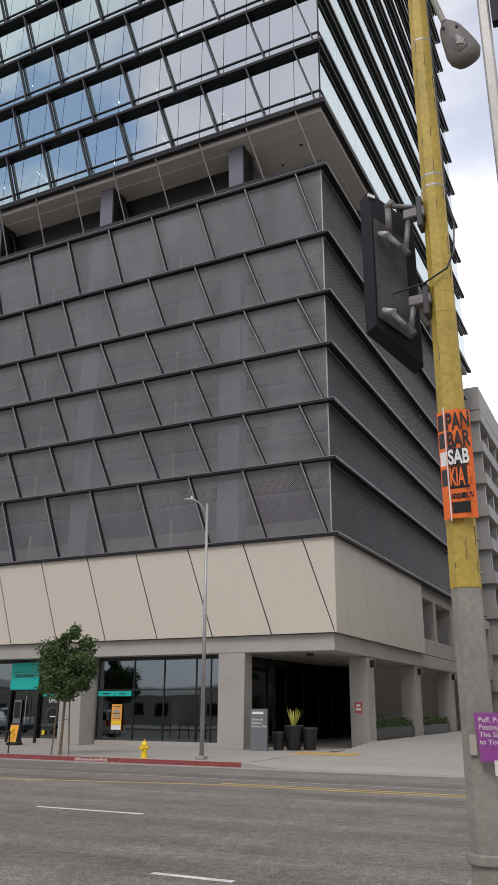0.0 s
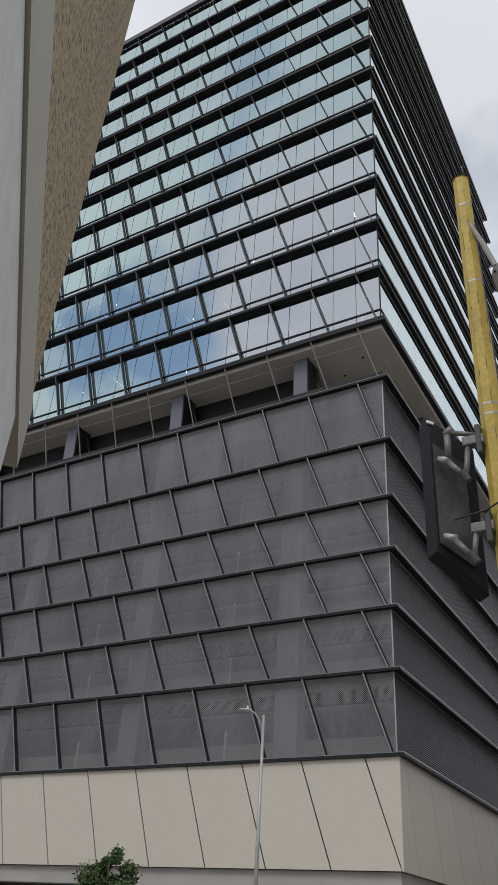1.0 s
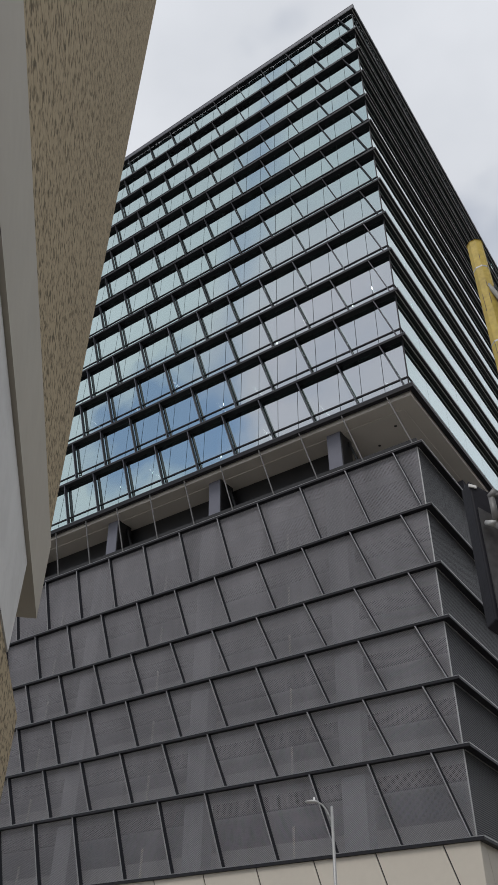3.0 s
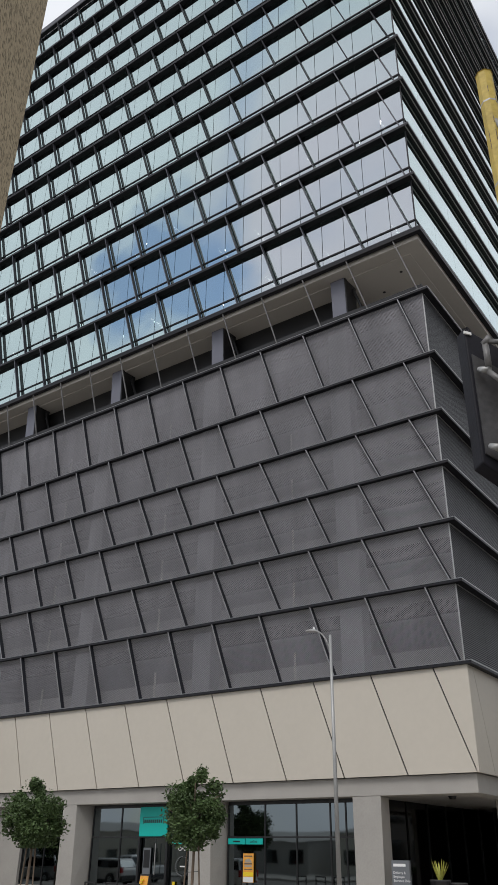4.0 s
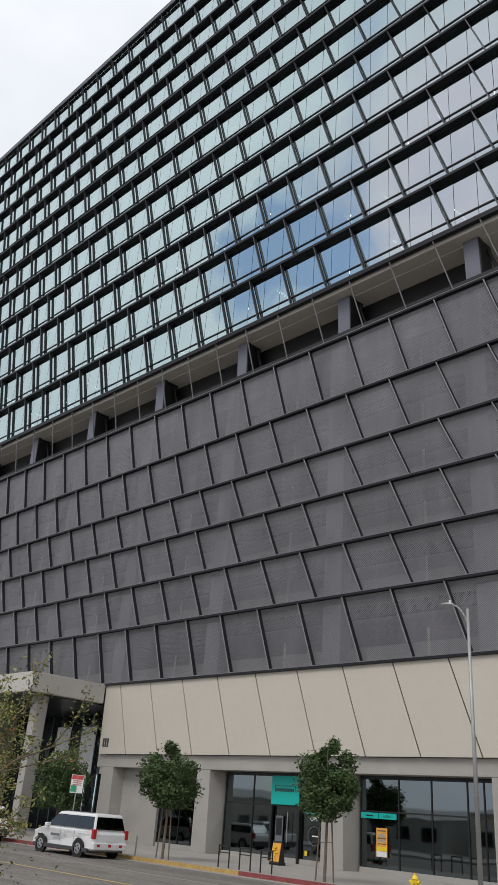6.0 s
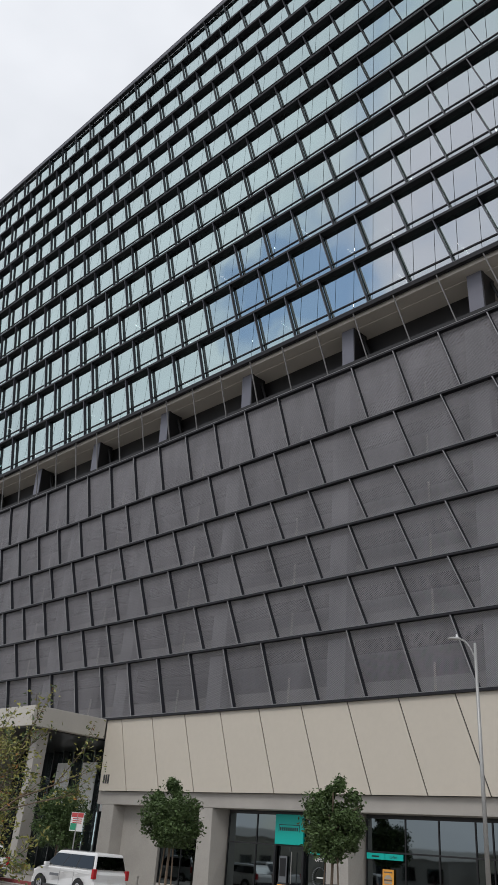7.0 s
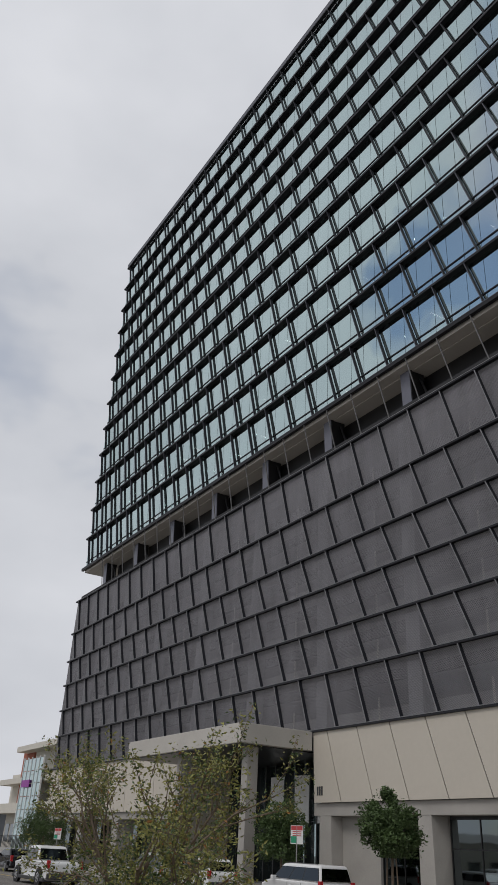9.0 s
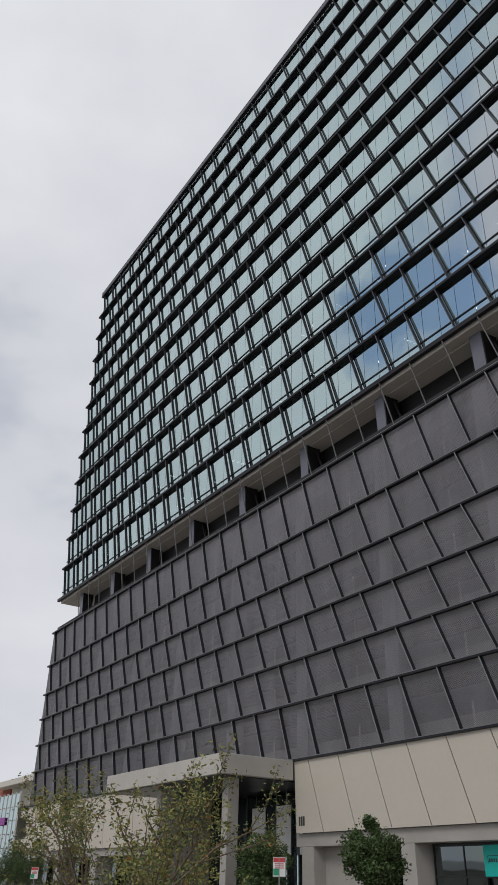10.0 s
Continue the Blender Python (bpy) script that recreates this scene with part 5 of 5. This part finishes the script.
for dx in (-0.07, 0.06):
    part("latch", Geo().box(0.31 + dx, 0.335 + dx, -0.175, -0.15, 7.99 - dx * 0.3, 8.01 - dx * 0.3), M_TRIM, pole)
# box that hangs from the pole on two pipe brackets
sb = thing("signal_box", "flat black signal cabinet seen from behind on pipe brackets", "signal", at=(0.02, 0, 0.06))
A, B = Vector((-1.82, 5.75, 0)), Vector((-1.27, 6.0, 0))
across = Vector((0.12, -0.16, 0))


def slab(p, q, z0, z1, thick):
    return Geo().hexa([(p.x, p.y, z0[0]), (q.x, q.y, z0[1]), (q.x + thick.x, q.y + thick.y, z0[1]), (p.x + thick.x, p.y + thick.y, z0[0]), (p.x, p.y, z1[0]), (q.x, q.y, z1[1]), (q.x + thick.x, q.y + thick.y, z1[1]), (p.x + thick.x, p.y + thick.y, z1[0])])


part("cabinet", slab(Vector((-1.86, 6.35, 0)), Vector((-1.50, 6.62, 0)), (4.97, 4.60), (6.42, 6.10), Vector((0.13, -0.13, 0))), M_BOX, sb, bevel=0.015)
part("label_strip", slab(Vector((-1.735, 6.21, 0)), Vector((-1.68, 6.25, 0)), (6.34, 6.32), (6.37, 6.35), Vector((0.01, -0.01, 0))), M_PAPER, sb)
part("rear_plate", slab(Vector((-1.70, 6.235, 0)), Vector((-1.46, 6.415, 0)), (5.05, 4.85), (6.1, 5.9), Vector((0.012, -0.012, 0))), M_BACKPLATE, sb, "scuffed grey rear plate")
for z, up in ((5.80, 0.32), (5.0, 0.0)):
    part("knuckle", Geo().tube((-1.64, 6.2, z + 0.10), (-1.54, 6.18, z + 0.04), 0.022, 0.040, 12), M_GALV, sb, smooth=True)
    part("pipe", Geo().tube((-1.56, 6.18, z + 0.05), (-1.41, 6.16, z - 0.16), 0.026, 0.026, 12), M_TRIMPIPE, sb, smooth=True)
    part("elbow", Geo().tube((-1.42, 6.16, z - 0.12), (-1.37, 6.17, z - 0.22), 0.038, 0.034, 12), M_TRIM, sb)
    part("pipe", Geo().tube((-1.39, 6.16, z - 0.18), (-1.36, 6.2, z + 0.12 * (1 + up)), 0.024, 0.024, 12), M_TRIMPIPE, sb, smooth=True)
    part("clamp", Geo().box(-1.40, -1.20, 6.16, 6.26, z + 0.06 + up * 0.3, z + 0.16 + up * 0.3), M_TRIMPIPE, sb, bevel=0.015)
    part("clamp_plate", Geo().box(-1.27, -1.22, 6.15, 6.3, z - 0.05 + up * 0.3, z + 0.26 + up * 0.3), M_TRIM, sb, bevel=0.01)
part("riser", Geo().tube((-1.535, 6.17, 5.87), (-1.535, 6.17, 6.13), 0.030, 0.030, 14), M_TRIMPIPE, sb, smooth=True)
part("riser_elbow", Geo().tube((-1.55, 6.17, 6.12), (-1.48, 6.17, 6.18), 0.037, 0.037, 14), M_TRIMPIPE, sb, smooth=True)
part("cross_pipe", Geo().tube((-1.51, 6.17, 6.14), (-1.25, 6.2, 6.06), 0.024, 0.024, 12), M_TRIMPIPE, sb, smooth=True)
# posters wrapped on the pole
bill = thing("event_poster", "torn orange and black event poster wrapped round the pole", "poster", at=(0.02, 0, 0.06))
for k, (x0, x1, yy0, yy1) in enumerate(((-1.235, -1.165, 6.2, 6.155), (-1.165, -1.05, 6.155, 6.155), (-1.05, -0.97, 6.155, 6.21))):
    part("sheet", Geo().hexa([(x0, yy0 - 0.008, 3.12), (x1, yy1 - 0.008, 3.12), (x1, yy1, 3.12), (x0, yy0, 3.12), (x0, yy0 - 0.008, 4.03), (x1, yy1 - 0.008, 4.03), (x1, yy1, 4.03), (x0, yy0, 4.03)]), M_ORANGE, bill)
part("dark_band", Geo().box(-1.160, -1.005, 6.1435, 6.1465, 3.55, 3.695), M_BLACK, bill)
for tx, size, mt, zz, sx in (("PAN", 0.20, M_BLACK, 3.86, 0.50), ("BAR", 0.19, M_BLACK, 3.705, 0.53), ("SAB", 0.17, M_WHITE, 3.565, 0.58), ("KIA P", 0.21, M_ORANGE, 3.385, 0.36)):
    words("lettering", tx, size, mt, bill, pose(-1.158, 6.141, zz, 90, 0, 0) @ Matrix.Diagonal((sx, 1, 1, 1)), bold=0.005)
for k, (zz, hh, mt) in enumerate(((3.86, 0.14, M_BLACK), (3.71, 0.13, M_BLACK), (3.56, 0.12, M_WHITE), (3.39, 0.14, M_BLACK))):
    part("print_bar", Geo().hexa([(-1.228, 6.187, zz), (-1.178, 6.155, zz), (-1.178, 6.158, zz), (-1.228, 6.190, zz), (-1.228, 6.187, zz + hh), (-1.178, 6.155, zz + hh), (-1.178, 6.158, zz + hh), (-1.228, 6.190, zz + hh)]), mt, bill)
part("dark_band", Geo().box(-1.160, -1.005, 6.1435, 6.1465, 3.36, 3.545), M_BLACK, bill)
words("lettering", "ADQUIERE TU", 0.055, M_BLACK, bill, pose(-1.155, 6.144, 3.28, 90, 0, 0) @ Matrix.Diagonal((0.5, 1, 1, 1)), bold=0.003)
part("print_bar", Geo().box(-1.155, -1.01, 6.143, 6.146, 3.16, 3.25), M_BLACK, bill)
part("white_edge", Geo().box(-1.172, -1.163, 6.14, 6.147, 3.1, 4.06), M_PAPER, bill)
flyer = thing("flyer", "purple flyer with white lettering taped to the pole", "poster", at=(0.02, 0, 0.13))
part("sheet", Geo().hexa([(-1.09, 6.12, 1.27), (-0.86, 6.16, 1.27), (-0.86, 6.166, 1.27), (-1.09, 6.126, 1.27), (-1.12, 6.12, 1.60), (-0.86, 6.16, 1.60), (-0.86, 6.166, 1.60), (-1.12, 6.126, 1.60)]), M_PURPLE, flyer)
for k, tx in enumerate(("Puff, Puff,", "Passing", "The Savings", "to You")):
    words("lettering", tx, 0.05, M_WHITE, flyer, pose(-1.09, 6.116 + 0.004, 1.535 - 0.05 * k, 90, 0, 9))
part("torn_end", Geo().box(-1.0, -0.95, 6.12, 6.125, 1.18, 1.28), M_PAPER, flyer)
tagb = thing("paper_tag", "small cream paper tag stapled to the pole", "paper", at=(0.0, 0.03, 0.22))
part("sheet", Geo().box(-1.15, -1.10, 6.13, 6.136, 1.22, 1.36), M_CREAM, tagb)
post2 = thing("sign_mast", "pale grey steel mast with a dark sign panel", "pole")
part("mast", Geo().box(-0.595, -0.48, 6.9, 7.0, 0, 10.6), M_GALV, post2, bevel=0.02)
part("panel", Geo().box(-0.46, 0.14, 6.85, 6.95, 8.6, 10.5), M_BOX, post2)

# ---- eave over the viewpoint ----
near = thing("near_building", "tan stucco shop building with a white-trimmed overhanging edge", "building")
U, N = Vector((-0.698, 0.716, 0)), Vector((-0.716, -0.698, 0))
P0 = Vector((-0.166, 0.19, 0))


def eave(a, b, off0, off1, z0, z1):
    p, q = P0 + U * a, P0 + U * b
    c = [p + N * off0, q + N * off0, q + N * off1, p + N * off1]
    return Geo().hexa([(v.x, v.y, z0) for v in c] + [(v.x, v.y, z1) for v in c])


part("upper_wall", eave(-4.5, 0, 0, 2.6, 2.216, 3.9), M_STUCCO, near, "coarse tan stucco")
part("drip_trim", eave(-4.5, 0, -0.0015, 2.6, 2.178, 2.2155), M_TRIMTAN, near)
part("soffit_board", eave(-4.5, -0.05, 0.0, 2.6, 2.141, 2.1775), M_AGED, near)
part("pier", eave(-4.5, 0.016, 0.0005, 2.6, 2.085, 2.1405), M_STUCCO, near)
part("shop_wall", Geo().box(-9, 9, -9, -3, 0, 6.5), M_STUCCO, near)
for x0, x1, h, mt in ((-19, -10, 3.4, M_PALE), (-31, -21, 2.7, M_CREAM), (-42, -33, 3.8, M_PALE), (-60, -45, 3.0, M_GARAGE), (-100, -62, 4.0, M_PALE), (11, 40, 6.0, M_PALE)):
    nb = thing("opposite_building", "plain low shop building across the street", "building", group="low buildings")
    part("wall", Geo().box(x0, x1, -22, -6, 0, h), mt, nb)
    part("roof", Geo().hexa([(x0 - 0.2, -22.2, h), (x1 + 0.2, -22.2, h), (x1 + 0.2, -5.8, h), (x0 - 0.2, -5.8, h), (x0 + 2, -15, h + 1.1), (x1 - 2, -15, h + 1.1), (x1 - 2, -13, h + 1.1), (x0 + 2, -13, h + 1.1)]), M_GARAGE, nb)
    for k in range(int((x1 - x0) / 3)):
        part("window", Geo().box(x0 + 0.8 + 3 * k, x0 + 2.4 + 3 * k, -5.99, -5.95, 0.9, 2.2), M_SHOP, nb)

# ---- buildings further off ----
gar = thing("parking_garage", "old grey concrete parking garage behind the tower", "building")
for k in range(9):
    part("deck", Geo().box(-16, -11.3, 75.5, 130, 3.2 + 3.2 * k, 4.3 + 3.2 * k), M_GARAGE, gar)
for k in range(12):
    part("post", Geo().box(-15.9, -11.6, 76 + 4.6 * k, 76.6 + 4.6 * k, 0, 30), M_GARAGE, gar)
part("inner_wall", Geo().box(-22, -16.2, 75.5, 130, 0, 30), M_DIM, gar)
part("top_wall", Geo().box(-17, -11.3, 75.5, 130, 30, 32.4), M_GARAGE, gar)
# out of view: added to block sky light from the podium's side
nbr = thing("unseen_shading_building", "plain grey unseen building with dark windows, added to shade the tower's side", "building")
part("wall", Geo().box(3, 28, 31, 110, 0, 15), M_GARAGE, nbr)
part("parapet", Geo().box(2.8, 28.2, 30.8, 110.2, 15, 15.5), M_CONC, nbr)
for k in range(14):
    for j in range(4):
        part("window", Geo().box(2.95, 2.99, 33 + 5.4 * k, 36 + 5.4 * k, 1.2 + 3.6 * j, 3.2 + 3.6 * j), M_SHOP, nbr)
fb = thing("corner_building", "pale and terracotta corner building with a glass stair tower", "building", at=(-129, 41, 0))
fb.scale.z = 1.1
part("block", Geo().box(-30, 6, 6, 30, 0, 11.2), M_PALE, fb)
part("storey_slab", Geo().box(-32, 7, 3.5, 6, 5.2, 6.6), M_PALE, fb)
part("storey_slab", Geo().box(-29, 7, 3.5, 6, 9.4, 10.2), M_PALE, fb)
part("red_wall", Geo().box(-22, -16, 5, 5.9, 6.6, 14.4), M_BRICKRED, fb)
part("roof_slab", Geo().box(-20, 3, 3, 16, 14.0, 14.8), M_PALE, fb)
part("roof_block", Geo().box(-15, 0, 5, 15, 11.2, 14.0), M_PALE, fb)
for k in range(5):
    for j in range(7):
        part("stair_pane", Geo().box(-14 + 2.0 * k, -12.1 + 2.0 * k, 2.9, 3.0, 0.4 + 1.75 * j, 2.05 + 1.75 * j), M_GLASS, fb)
for k in range(6):
    part("stair_mullion", Geo().box(-14.1 + 2.0 * k, -14.0 + 2.0 * k, 2.8, 3.05, 0, 12.8), M_WHITE, fb)
for k in range(5):
    part("window", Geo().box(-29 + 3 * k, -27 + 3 * k, 5.9, 6.0, 1.2, 3.8), M_SHOP, fb)
part("sign_bar", Geo().box(-13, -9, 2.6, 2.7, 8.6, 9.6), M_PURPLE, fb)
wall2 = thing("boundary_fence", "pale wall and dark railing along the far pavement", "fence", at=(-104, 33, 0))
part("wall", Geo().box(-30, 2, 0, 0.3, 0, 0.9), M_GARAGE, wall2)
for k in range(64):
    part("railing_bar", Geo().box(-29.9 + 0.5 * k, -29.84 + 0.5 * k, 0.1, 0.16, 0.9, 2.2), M_BLACK, wall2)
part("top_rail", Geo().box(-30, 2, 0.09, 0.17, 2.2, 2.27), M_BLACK, wall2)
hill = thing("far_building", "low grey far building beyond the street", "building", at=(-260, 60, 0))
part("block", Geo().box(-60, 40, 0, 60, 0, 8), M_BLUEY, hill)
part("roof", Geo().box(-62, 42, -2, 62, 8, 8.6), M_GARAGE, hill)
